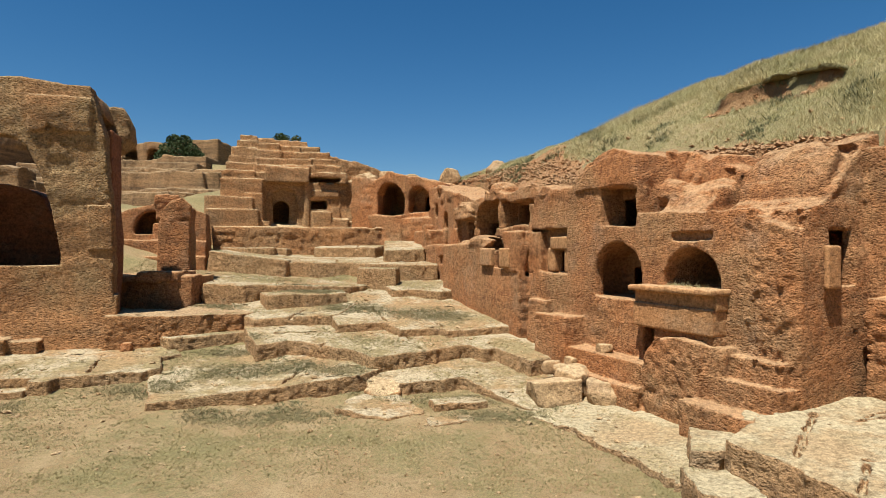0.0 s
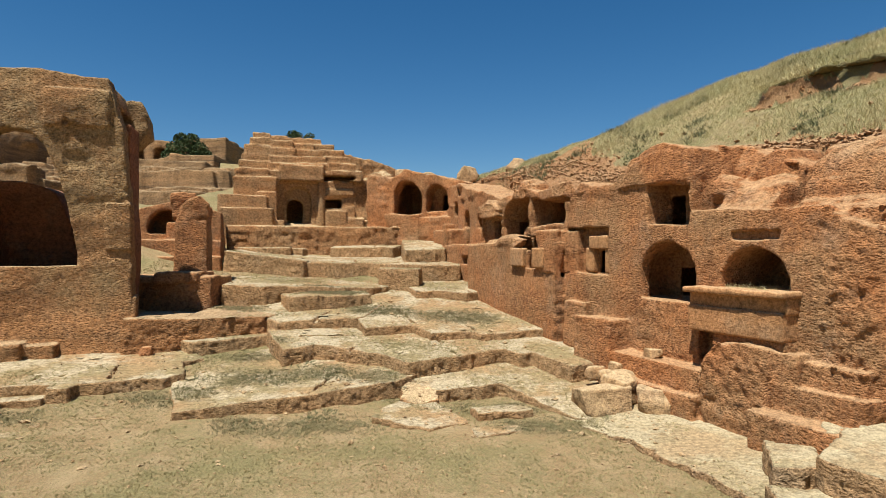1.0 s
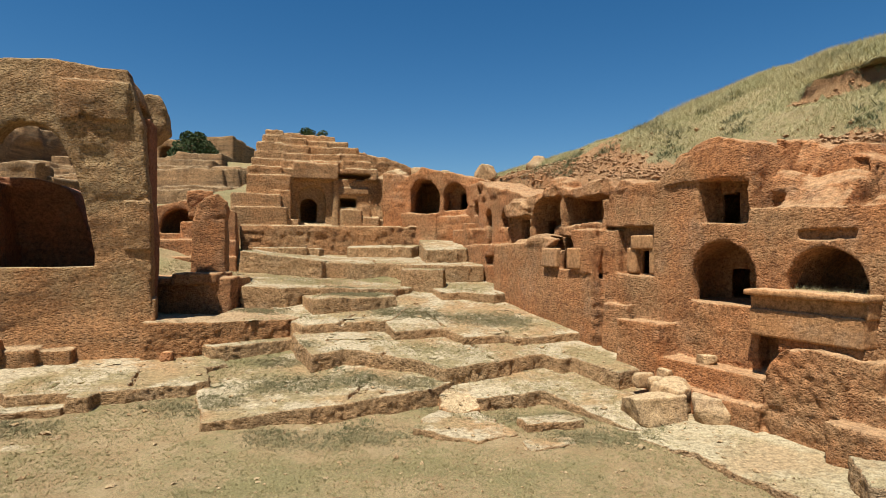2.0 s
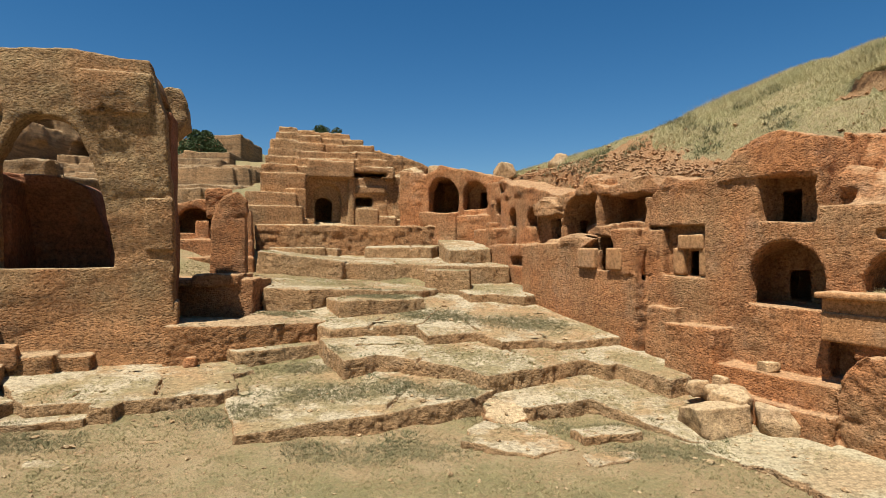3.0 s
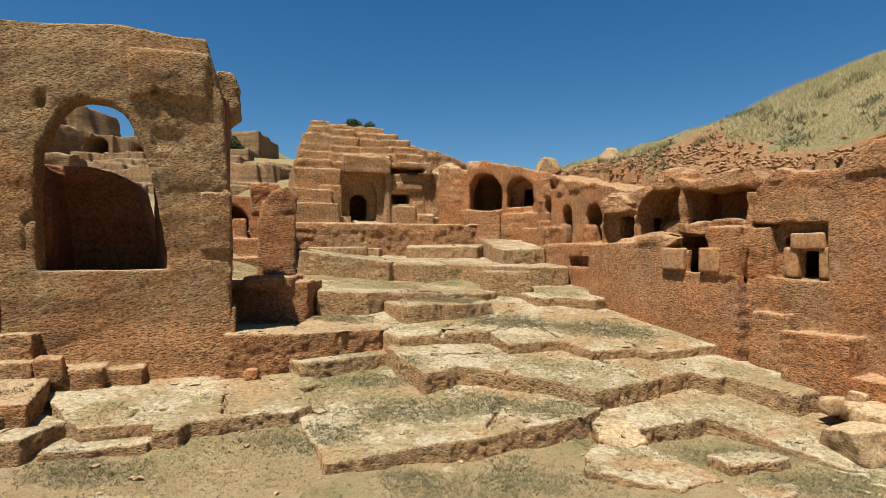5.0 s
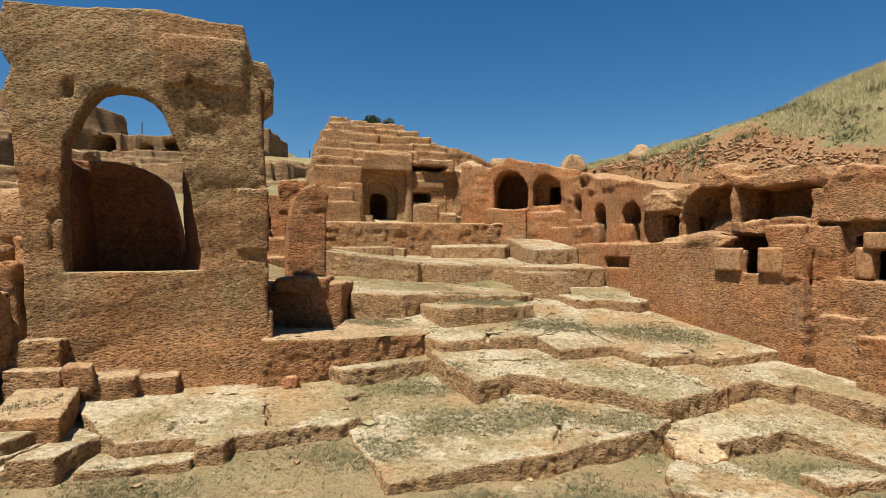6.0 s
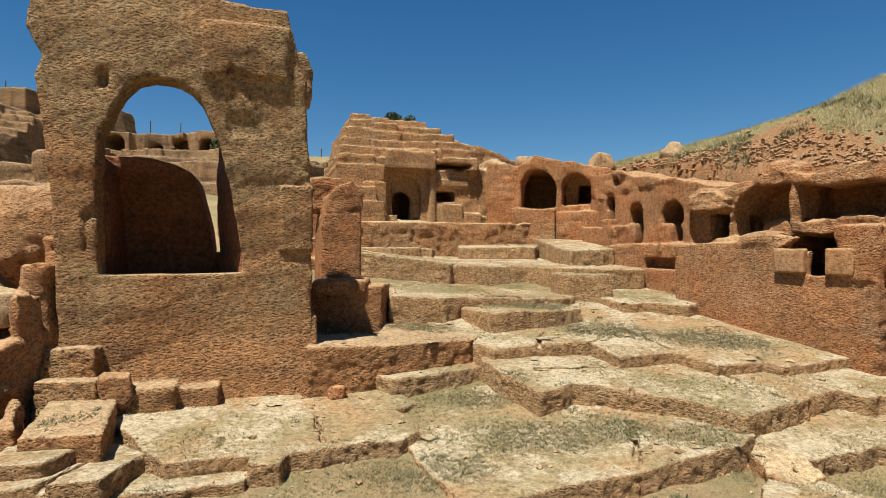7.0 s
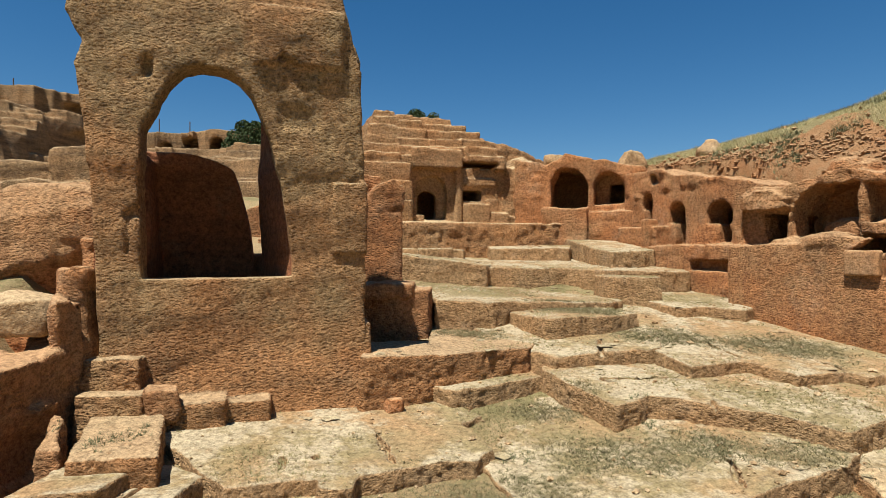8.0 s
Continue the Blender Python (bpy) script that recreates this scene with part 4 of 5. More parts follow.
ledge([(-5.63, 11.16), (-3.53, 11.87), (-1.35, 12.9), (-1.6, 14.2), (-5.0, 16.0), (-6.4, 12.9)], 0.07, -0.6, (-5.63, 11.16), (0.02, 0.11), joints=((-3.4, 11.8, -3.0, 13.6),))
ledge([(-1.5, 12.7), (-0.8, 12.5), (0.41, 13.02), (1.59, 11.44), (2.7, 10.9), (3.2, 12.8), (1.8, 14.3), (-1.6, 14.2)], 0.2, -0.6, (0.41, 13.02), (-0.03, 0.14))
ledge([(-5.18, 15.44), (-4.35, 13.86), (-3.72, 14.22), (-2.07, 13.68), (-1.52, 12.93), (0.65, 14.3), (0.95, 14.0), (1.25, 14.15), (1.96, 13.14), (2.7, 13.5), (2.2, 16.0), (-5.0, 16.9)], 0.70, -0.4, (-2.07, 13.68), (-0.03, 0.09), joints=((-2.9, 13.9, -2.4, 15.4), (-0.4, 13.5, -0.9, 15.0), (-4.2, 15.0, -2.5, 15.3)))
ledge([(-8.15, 14.2), (-6.9, 14.85), (-5.39, 15.75), (-5.1, 16.4), (-5.6, 17.2), (-7.15, 17.4), (-7.2, 15.95), (-8.3, 15.35)], 1.27, 0.0, (-5.38, 16.0), (-0.06, 0.02), 0.05, TOWER, "orange rough-cut rock ledge running out from the tower foot")
ledge([(-5.6, 16.2), (-4.95, 15.4), (-4.2, 15.75), (-2.86, 16.16), (-2.5, 17.5), (-3.0, 18.9), (-5.0, 18.6), (-6.4, 17.6)], 1.14, 0.0, (-4.95, 15.4), (0.0, 0.13), joints=((-4.1, 15.7, -3.9, 16.6),))
ledge([(-2.98, 16.0), (-2.72, 15.2), (-1.55, 15.62), (-1.08, 14.88), (-0.08, 15.25), (0.12, 14.98), (1.89, 15.7), (0.9, 18.0), (0.0, 21.4), (-3.6, 21.6), (-3.2, 18.0)], 1.07, 0.0, (-2.72, 15.2), (-0.04, 0.13), joints=((-1.5, 15.7, -2.2, 17.5), (0.0, 15.3, -0.6, 16.9)))
ledge([(-1.95, 19.9), (-1.6, 18.65), (-0.9, 18.8), (-0.1, 18.55), (0.38, 19.0), (0.1, 21.5), (-2.2, 21.5)], 1.68, 0.8, (-0.1, 18.55), (0.0, 0.08))
ledge([(-4.92, 16.43), (-2.82, 17.5), (-3.1, 18.6), (-5.6, 18.0)], 1.70, 0.6, (-4.92, 16.43), (0.01, 0.0))
ledge([(-7.1, 17.35), (-5.9, 17.4), (-5.4, 17.9), (-4.2, 18.2), (-3.0, 18.9), (-2.6, 19.5), (-2.4, 21.8), (-8.6, 21.8), (-8.4, 18.7), (-7.2, 18.7)], 1.93, 0.8, (-5.68, 17.76), (-0.05, 0.01), joints=((-4.6, 18.2, -4.9, 20.5),))
ledge([(-8.5, 21.5), (-7.1, 21.45), (-5.75, 21.5), (-5.4, 22.4), (-5.5, 26.5), (-8.6, 26.3)], 2.86, 1.2, (-7.9, 21.76), (-0.13, 0.03))
ledge([(-5.9, 21.75), (-4.6, 21.7), (-3.4, 21.9), (-2.6, 21.05), (-1.2, 21.0), (-0.2, 21.3), (-0.3, 26.5), (-5.6, 26.5)], 2.46, 1.2, (-1.94, 21.18), (-0.01, 0.05), joints=((-3.9, 21.8, -4.2, 23.5),))
ledge([(-8.6, 23.0), (-7.3, 23.0), (-6.6, 23.3), (-6.9, 24.6), (-8.6, 24.6)], 3.05, 2.4, (-7.5, 23.2))
ledge([(-7.0, 23.9), (-6.3, 23.8), (-6.2, 24.4), (-6.9, 24.5)], 3.0, 2.4, (-6.6, 24.0), name="rock_block", label="loose squared pale block on the upper ledge")
ledge([(-5.4, 24.7), (-4.3, 24.45), (-2.85, 24.6), (-2.5, 25.8), (-5.4, 26.3)], 3.05, 2.0, (-4.3, 24.5), (0.0, 0.08), joints=((-3.6, 24.5, -3.7, 26.0),))
ledge([(-2.15, 21.93), (-0.7, 22.6), (-0.6, 25.6), (-2.6, 26.4)], 2.95, 2.0, (-2.15, 21.93), (0.0, 0.1))
ledge([(-2.9, 19.9), (-1.6, 19.7), (-1.5, 20.6), (-2.9, 20.8)], 2.35, 1.4, (-1.6, 19.7))
ledge([(-9.55, 11.88), (-9.3, 11.72), (-8.35, 11.95), (-8.28, 11.72), (-7.95, 11.8), (-7.9, 12.1), (-6.95, 12.55), (-6.5, 12.7), (-6.23, 13.0), (-6.6, 13.9), (-6.3, 14.25), (-6.7, 14.7), (-8.0, 15.2), (-10.4, 14.4), (-10.6, 12.9)], 0.37, -0.6, (-8.28, 11.78), (-0.045, 0.09), joints=((-8.75, 12.0, -8.9, 12.55), (-8.35, 12.1, -8.5, 12.6), (-7.5, 12.5, -7.9, 13.6)))
ledge([(-9.55, 11.2), (-8.3, 11.65), (-8.2, 12.3), (-9.7, 12.0)], 0.2, -0.6, (-8.3, 11.65))
ledge([(-6.75, 14.5), (-5.18, 15.44), (-5.4, 16.2), (-8.0, 15.4)], 0.83, 0.0, (-5.21, 15.33))
ledge([(-8.9, 11.35), (-8.1, 11.6), (-7.5, 10.2), (-8.25, 10.15)], -0.05, -0.6, (-8.2, 11), jag=0.1)
ledge([(-7.3, 11.8), (-6.9, 11.85), (-6.6, 11.3), (-7.1, 11.2)], -0.04, -0.6, (-7, 11.5), jag=0.1)
ledge([(-0.16, 11.1), (0.85, 11.5), (0.7, 11.95), (-0.3, 11.6)], 0.06, -0.6, (0, 11.3), jag=0.08)
ledge([(-0.2, 10.3), (0.6, 10.6), (0.5, 10.9), (-0.3, 10.65)], -0.06, -0.6, (0, 10.5), jag=0.1)
ledge([(1.1, 12.5), (1.6, 11.2), (2.4, 9.9), (2.9, 8.6), (3.3, 7.6), (4.7, 8.2), (4.5, 9.6), (3.9, 10.8), (3.3, 12.0), (2.2, 13.0)], -0.08, -0.6, (1.6, 12), (0.05, 0.03), 0.2, PALE)
ledge([(-1.75, 12.3), (-0.95, 12.35), (-0.35, 11.0), (-1.0, 10.55), (-2.1, 11.2)], -0.01, -0.6, (-1.3, 11.6), (0.0, 0.04), 0.16, LEDGE, "flat bare tan rock almost flush with the court earth")
ledge([(-1.75, 12.25), (-1.3, 11.9), (-0.85, 12.25), (-0.95, 12.8), (-1.6, 12.95)], 0.0, -0.6, (-1.3, 12.0), (0.0, 0.3), 0.14, BACK, "low mound of bare tan rock at the ledge foot")
# cream outcrop below the cliff's corner
OUTCROP = "cream weathered limestone outcrop with open cracks"
ledge([(3.72, 7.75), (4.05, 6.9), (4.3, 6.2), (4.8, 5.2), (6.9, 5.0), (7.2, 8.9), (5.6, 9.2), (5.1, 8.6), (4.5, 8.45)], 0.5, -0.6, (3.75, 7.68), (0.05, 0.07), 0.1, PALE, OUTCROP, joints=((4.1, 6.9, 5.4, 8.6), (4.9, 7.0, 6.4, 6.6), (5.3, 8.1, 6.4, 8.4), (4.4, 6.2, 4.95, 6.9)))
ledge([(3.45, 8.15), (4.1, 8.1), (4.35, 8.75), (3.75, 9.05)], 0.24, -0.6, (3.8, 8.3), (0.0, 0.05), 0.1, PALE, OUTCROP)
ledge([(4.3, 8.55), (5.05, 8.45), (5.4, 9.0), (4.7, 9.25)], 0.52, -0.6, (4.6, 8.8), (0.0, 0.05), 0.1, PALE, OUTCROP)
ledge([(3.1, 7.0), (3.8, 6.8), (3.75, 7.7), (3.2, 7.9)], 0.1, -0.6, (3.5, 7.4), (0.0, 0.0), 0.1, PALE, OUTCROP)
# the slabs and steps beside the tower
ledge([(-11.6, 10.5), (-9.75, 11.1), (-9.65, 12.0), (-10.2, 12.4), (-11.4, 11.9)], 0.42, -0.6, (-9.7, 11.5), joints=((-10.3, 10.9, -10.2, 11.7),))
ledge([(-11.25, 11.0), (-10.4, 11.15), (-10.3, 11.8), (-11.2, 11.8)], 0.6, -0.3, (-10.5, 11.4))
ledge([(-11.8, 13.2), (-11.08, 13.25), (-11.14, 13.8), (-11.9, 13.8)], 1.52, 0.0, (-11.1, 13.4), jag=0.04, name="rock_step", material=TOWER)
ledge([(-11.75, 12.92), (-10.9, 12.96), (-10.98, 13.6), (-11.85, 13.6)], 1.1, 0.0, (-10.9, 13.0), jag=0.04, name="rock_step", material=TOWER)
ledge([(-10.98, 11.55), (-10.02, 11.65), (-10.6, 13.0), (-10.95, 13.2), (-11.6, 13.1)], 0.76, -0.3, (-10.02, 11.65), (0.0, 0.06), jag=0.04, name="rock_step", material=TOWER, joints=((-10.75, 11.5, -10.6, 11.9),))
ledge([(-11.65, 12.35), (-11.5, 12.3), (-11.2, 11.75), (-11.4, 11.75)], 1.0, -0.2, (-11.5, 12.3), (0.0, 0.35), jag=0.08, name="rock_fin", label="thin leaning sliver of rock beside the steps", material=CLIFF, step=0.03)


# ---- undercut block beside the tower ----
def undercut_block():
    c = Carving((0, 0), (1, 0), (-10.9, 15.9, 0.3), (-6.9, 19.0, 2.7), 0.045)
    c.plan([(-10.6, 16.1), (-8.5, 16.6), (-7.2, 16.95), (-7.15, 18.6), (-10.6, 18.6)], 0.3, 2.22)
    c.plan([(-8.55, 16.5), (-7.5, 16.8), (-7.6, 18.2), (-8.7, 18.2)], 2.1, 2.34)
    c.box(-10.3, -7.85, 15.5, 16.8, 0.2, 2.1, False)
    c.rough(0.05, 1.5)
    c.rough(0.025, 6.0)
    tagged(rest(c.mesh("undercut_block"), "undercut_block", CLIFF), "orange rock block hollowed out below, beside the tower pit", "rock block")


undercut_block()


# ---- pillars, banks and loose rocks ----
def rock_pillar():
    c = Carving((-8.6, 18.0), BACK_D, (-1.0, -0.6, 1.0), (1.4, 2.2, 5.2), 0.05)
    c.face([(-0.1, 1.0), (0.86, 1.0), (0.82, 4.3), (0.6, 4.5), (0.25, 4.42), (0.05, 4.2), (-0.08, 3.7)], 0.0, 1.6)
    c.box(-0.25, 0.45, 0.6, 1.4, 3.9, 4.72)
    weather(c, 0.03)
    c.chips(0.08, 2.2, (-1.0, 1.4, -0.6, 2.2, 3.8, 5.2))
    tagged(rest(c.mesh("rock_pillar"), "rock_pillar", CLIFF), "squat weathered rock pillar left standing in the quarry", "rock pillar")


rock_pillar()


def small_tomb():
    c = Carving((-11.2, 22.2), BACK_D, (-1.6, -1.6, 1.5), (2.4, 1.6, 5.0), 0.055)
    c.face([(-1.4, 1.5), (2.2, 1.5), (2.2, 4.4), (1.2, 4.7), (0.4, 4.75), (-0.5, 4.5), (-1.4, 4.1)], 0.0, 1.6)
    c.arch(-0.35, 0.85, 3.55, 4.4, -0.3, 1.2, 3.7)
    c.box(-1.0, 2.2, -0.8, 0.3, 1.5, 3.3)
    c.box(-0.6, 2.2, -1.4, 0.3, 1.5, 2.7)
    c.box(0.35, 0.75, -0.45, -0.1, 3.2, 3.95)
    weather(c, 0.07)
    tagged(rest(c.mesh("wall_west"), "wall_west", CLIFF), "low orange rock face with one arched burial niche", "cliff", kind="structure")


small_tomb()


def west_bank():
    c = Carving((0, 0), (1, 0), (-17.2, 9.6, -0.4), (-11.3, 17.4, 3.5), 0.055)
    c.plan([(-11.85, 13.9), (-11.85, 13.0), (-11.9, 12.0), (-12.0, 10.9), (-12.5, 10.0), (-17.0, 9.8), (-17.0, 17.2), (-12.3, 17.2), (-12.2, 14.5)], -0.4, 1.85, tilt=(0.0, 0.1))
    c.plan([(-11.8, 14.3), (-11.86, 13.35), (-12.15, 13.3), (-12.5, 13.75), (-12.6, 14.6)], 0.2, 2.75)
    c.plan([(-11.85, 14.4), (-11.95, 13.65), (-12.2, 13.75), (-12.3, 14.4)], 1.5, 3.2)
    c.plan([(-11.84, 13.25), (-11.92, 12.85), (-12.1, 12.85), (-12.15, 13.2)], 1.4, 2.35)
    c.plan([(-12.6, 13.0), (-13.6, 12.7), (-14.2, 13.4), (-12.9, 13.9)], 1.5, 2.02, False)
    # a low shelf and hollow in the shaded face
    c.blob(-11.9, 12.5, 1.05, 0.14, 0.35, 0.12, soft=0.05)
    c.blob(-11.9, 12.2, 0.5, 0.2, 0.5, 0.3, False, 0.1)
    c.rough(0.07, 1.2)
    c.chips(0.09, 1.8)
    c.rough(0.02, 6.0)
    tagged(rest(c.mesh("bank_west", -0.3), "bank_west", CLIFF), "low broken rock bank beside the tower steps", "rock bank", kind="structure")


west_bank()


def boulder(x, y, z, size, turn=0.0, seed=0, label="", material=None, step=0.036, planes=16, name="boulder", taper=0.0):
    """A broken block: a rounded box chipped by random planes, resting with its base at z."""
    rng = random.Random(seed)
    w, d, h = size
    c = Carving((x, y), (math.cos(radians(turn)), math.sin(radians(turn))), (-w * 0.6, -d * 0.6, z - 0.1), (w * 0.6, d * 0.6, z + h * 1.1), step)
    c.box(-w / 2, w / 2, -d / 2, d / 2, z - 0.05, z + h, round_=0.04)
    a, b, zz = c.grid()
    for _ in range(planes):
        u = Vector((rng.gauss(0, 1), rng.gauss(0, 1), rng.gauss(0.3, 0.7))).normalized()
        reach = rng.uniform(0.58, 0.85) * (abs(u.x) * w + abs(u.y) * d + abs(u.z) * h) / 2
        c.f = np.maximum(c.f, u.x * a + u.y * b + u.z * (zz - z - h / 2) - reach).astype(np.float32)
    for k in range(7 if taper else 0):
        t = 0.9 * k + seed
        reach = (0.5 if taper > 0 else 0.28) * (abs(math.cos(t)) * w + abs(math.sin(t)) * d)
        c.f = np.maximum(c.f, (math.cos(t) * a + math.sin(t) * b + taper * (zz - z) - reach) * 0.8).astype(np.float32)
    if w > 2:
        c.rough(0.12, 1.0, 1.5, seed)
        c.chips(0.16, 1.3, seed=seed)
    c.chips(0.035, 2.5, seed=seed)
    c.rough(0.012, 6.0, seed=seed)
    return tagged(rest(c.mesh(name), name, material or BOULDER), label or "loose tan limestone boulder lying on the court", "boulder", "loose boulders")


boulder(2.2, 11.95, -0.04, (1.35, 0.95, 0.42), 18, 3, "flat-topped tan boulder slab beside the cliff foot", planes=20)
boulder(2.75, 12.4, 0.05, (0.95, 0.75, 0.5), 40, 5, "broken tan boulder with a shaded split face", planes=22)
boulder(3.2, 11.75, -0.06, (0.95, 0.75, 0.46), -24, 8, "angular orange boulder resting at the cliff foot", planes=22)
boulder(2.35, 12.85, 0.34, (0.42, 0.35, 0.28), 10, 9)
boulder(2.85, 12.95, 0.34, (0.6, 0.42, 0.32), 30, 12)
boulder(2.5, 12.6, 0.3, (0.5, 0.36, 0.24), 70, 14)
boulder(3.35, 12.3, 0.86, (0.36, 0.3, 0.17), 0, 18, "small rounded stone on a rock ledge", step=0.025, planes=10)
boulder(-7.65, 14.3, 0.55, (0.32, 0.25, 0.2), 20, 16, "small orange stone at the tower foot", CLIFF, 0.03)
boulder(-10.72, 13.2, 0.66, (0.55, 0.42, 0.5), 20, 17, "orange block lying at the steps", CLIFF, 0.035)
boulder(-13.9, 15.6, 2.2, (3.0, 2.2, 1.95), 12, 21, "large overhanging orange boulder on the west bank", CLIFF, 0.05, 14, taper=-0.6)
boulder(-12.6, 13.35, 1.9, (0.8, 0.7, 0.55), 30, 22, "broken boulder on the west bank", BOULDER)
boulder(-13.2, 12.9, 1.85, (0.7, 0.6, 0.4), 70, 23, "broken boulder on the west bank", BOULDER)
boulder(0.3, 28.0, 6.05, (1.15, 0.9, 0.8), 10, 31, "pale orange boulder on the hill crest", BOULDER, 0.06, taper=0.5)
boulder(2.4, 25.9, 6.1, (1.2, 0.9, 0.75), 40, 32, "pale orange boulder on the hill crest", BOULDER, 0.06, taper=0.6)
boulder(-2.6, 28.3, 6.2, (0.9, 0.7, 0.5), 10, 33, "pale boulder on the cliff top", BOULDER, 0.07)
boulder(-1.5, 28.6, 6.0, (1.0, 0.7, 0.6), 0, 34, "pale boulder on the cliff top", BOULDER, 0.07)


# ---- dressed stones at the tombs ----
def stone_box(name, a0, a1, b0, b1, z0, z1, material=SLAB, chip=0.007):
    c = Carving(EAST_O, EAST_D, (a0 - 0.1, b0 - 0.1, z0 - 0.1), (a1 + 0.1, b1 + 0.1, z1 + 0.1), 0.03)
    c.box(a0, a1, b0, b1, z0, z1, round_=0.02)
    c.rough(chip, 3.0)
    c.rough(chip * 0.6, 9.0)
    return c.mesh(name)


def door_slab(a0, a1, b0, b1, z0, z1, label, name="door_slab"):
    tagged(rest(stone_box(name, a0, a1, b0, b1, z0, z1), name, SLAB), label, "stone slab", "dressed door slabs")


door_slab(0.02, 0.67, -0.07, 0.1, 2.52, 3.02, "dressed tan stone slab beside a tomb doorway")
door_slab(1.1, 1.63, -0.07, 0.1, 2.5, 3.02, "dressed tan stone slab beside a tomb doorway")
door_slab(2.74, 3.02, 0.4, 0.6, 2.45, 3.02, "dressed stone jamb of a small doorway", "door_jamb")
door_slab(3.43, 3.66, 0.4, 0.6, 2.45, 3.02, "dressed stone jamb of a small doorway", "door_jamb")
door_slab(9.38, 9.47, 0.76, 1.08, 2.4, 3.05, "pale dressed stone jamb standing at a dark doorway", "door_jamb")
door_slab(2.9, 3.56, 0.36, 0.6, 2.99, 3.3, "dressed stone lintel over a small doorway", "door_lintel")


def sarcophagus():
    root = new("rock_cut_sarcophagus")
    root.location = (4.2, 10.6, 1.35)
    tagged(root, "orange rock-cut sarcophagus front with a projecting rim, below an arched niche", "sarcophagus")
    part("rim", stone_box("rim", 6.18, 8.14, -0.12, 0.45, 2.22, 2.33, SLAB, 0.012), SLAB, root)
    part("band", stone_box("band", 6.2, 8.1, 0.05, 0.45, 1.96, 2.24, SLAB, 0.01), SLAB, root)
    part("trough", stone_box("trough", 6.22, 8.06, -0.01, 0.45, 1.54, 2.0, SLAB, 0.008), SLAB, root)
    part("footing", stone_box("footing", 6.7, 8.06, 0.06, 0.45, 1.32, 1.56, SLAB, 0.02), CLIFF, root)


sarcophagus()


# ---- plants and scattered stones ----
def surface_height(x, y):
    """Height of the ground or of the highest ledge at each place."""
    z = ground_rough(x, y)
    for outline, top, corner, rise, jag in BEDS:
        inside = bed_edge(x, y, outline, jag) < -0.03
        z = np.where(inside, np.maximum(z, bed_top(x, y, top, corner, rise)), z)
    return z


def mesh_of(name, points, faces, smooth=False):
    """A mesh from arrays, all faces with the same number of corners."""
    n, k = faces.shape
    me = bpy.data.meshes.new(name)
    me.vertices.add(len(points))
    me.vertices.foreach_set("co", points.astype(np.float32).ravel())
    me.loops.add(n * k)
    me.loops.foreach_set("vertex_index", faces.astype(np.int32).ravel())
    me.polygons.add(n)
    me.polygons.foreach_set("loop_start", np.arange(0, n * k, k, dtype=np.int32))
    me.polygons.foreach_set("use_smooth", np.full(n, smooth, bool))
    me.update(calc_edges=True)
    return me


def tufts(name, x, y, z, height, width, blades, lean, seed, label, category, material):
    """Grass: each tuft a bunch of narrow leaning blades."""
    rng = np.random.RandomState(seed)
    n = len(x) * blades
    base = np.repeat(np.stack((x, y, z - 0.01), 1), blades, 0)
    tall = np.repeat(height, blades) * rng.uniform(0.5, 1.1, n)
    base[:, :2] += rng.normal(0, 1, (n, 2)) * (0.25 * tall)[:, None]
    turn = rng.uniform(0, 2 * math.pi, n)
    side = np.stack((np.cos(turn), np.sin(turn), turn * 0), 1) * (width * rng.uniform(0.6, 1.3, n))[:, None]
    over = rng.normal(0, lean, (n, 2)) * tall[:, None]
    tip = base + np.stack((over[:, 0], over[:, 1], tall), 1)
    pts = np.stack((base - side, base + side, tip), 1).reshape(-1, 3)
    tri = np.arange(n * 3).reshape(-1, 3)
    me = mesh_of(name, pts, tri)
    me.materials.append(material)
    return tagged(new(name, me), label, category, kind="stuff")


def pick(n, box, seed):
    rng = np.random.RandomState(seed)
    return rng.uniform(box[0], box[1], n), rng.uniform(box[2], box[3], n), rng.uniform(0, 1, n)


def hill_grass():
    s, p, luck = pick(120000, (-20, 9.5, 3.0, 11.5), 11)
    x = 1.11 + 0.409 * s + 0.913 * p
    y = 17.03 - 0.913 * s + 0.409 * p
    patch = value_noise(x, y, x * 0 + 1, 0.45) + 0.6 * value_noise(x, y, x * 0 + 1, 1.4)
    keep = (luck < 0.62 + 0.4 * patch) & (p + 0.5 * patch > np.interp(s, (-9, -2, 1, 6), (4.4, 4.2, 3.6, 3.2)))
    keep &= ~((np.abs(p - 5.4) < 0.3 + 0.1 * patch) & (s > 3.1) & (s < 6.7))
    on_lip = (p > 5.5) & (p < 5.9) & (s > 3.2) & (s < 6.6)
    keep |= on_lip
    back = np.where(on_lip, 5.92, p)
    z = ground_rough(1.11 + 0.409 * s + 0.913 * back, 17.03 - 0.913 * s + 0.409 * back)
    x, y, z, patch = x[keep], y[keep], z[keep], patch[keep]
    tufts("hill_grass", x, y, z, 0.10 + 0.11 * np.clip(patch + 0.5, 0, 1.5), 0.0046, 8, 0.55, 12, "dry straw-coloured grass covering the hill", "grass", STRAW)


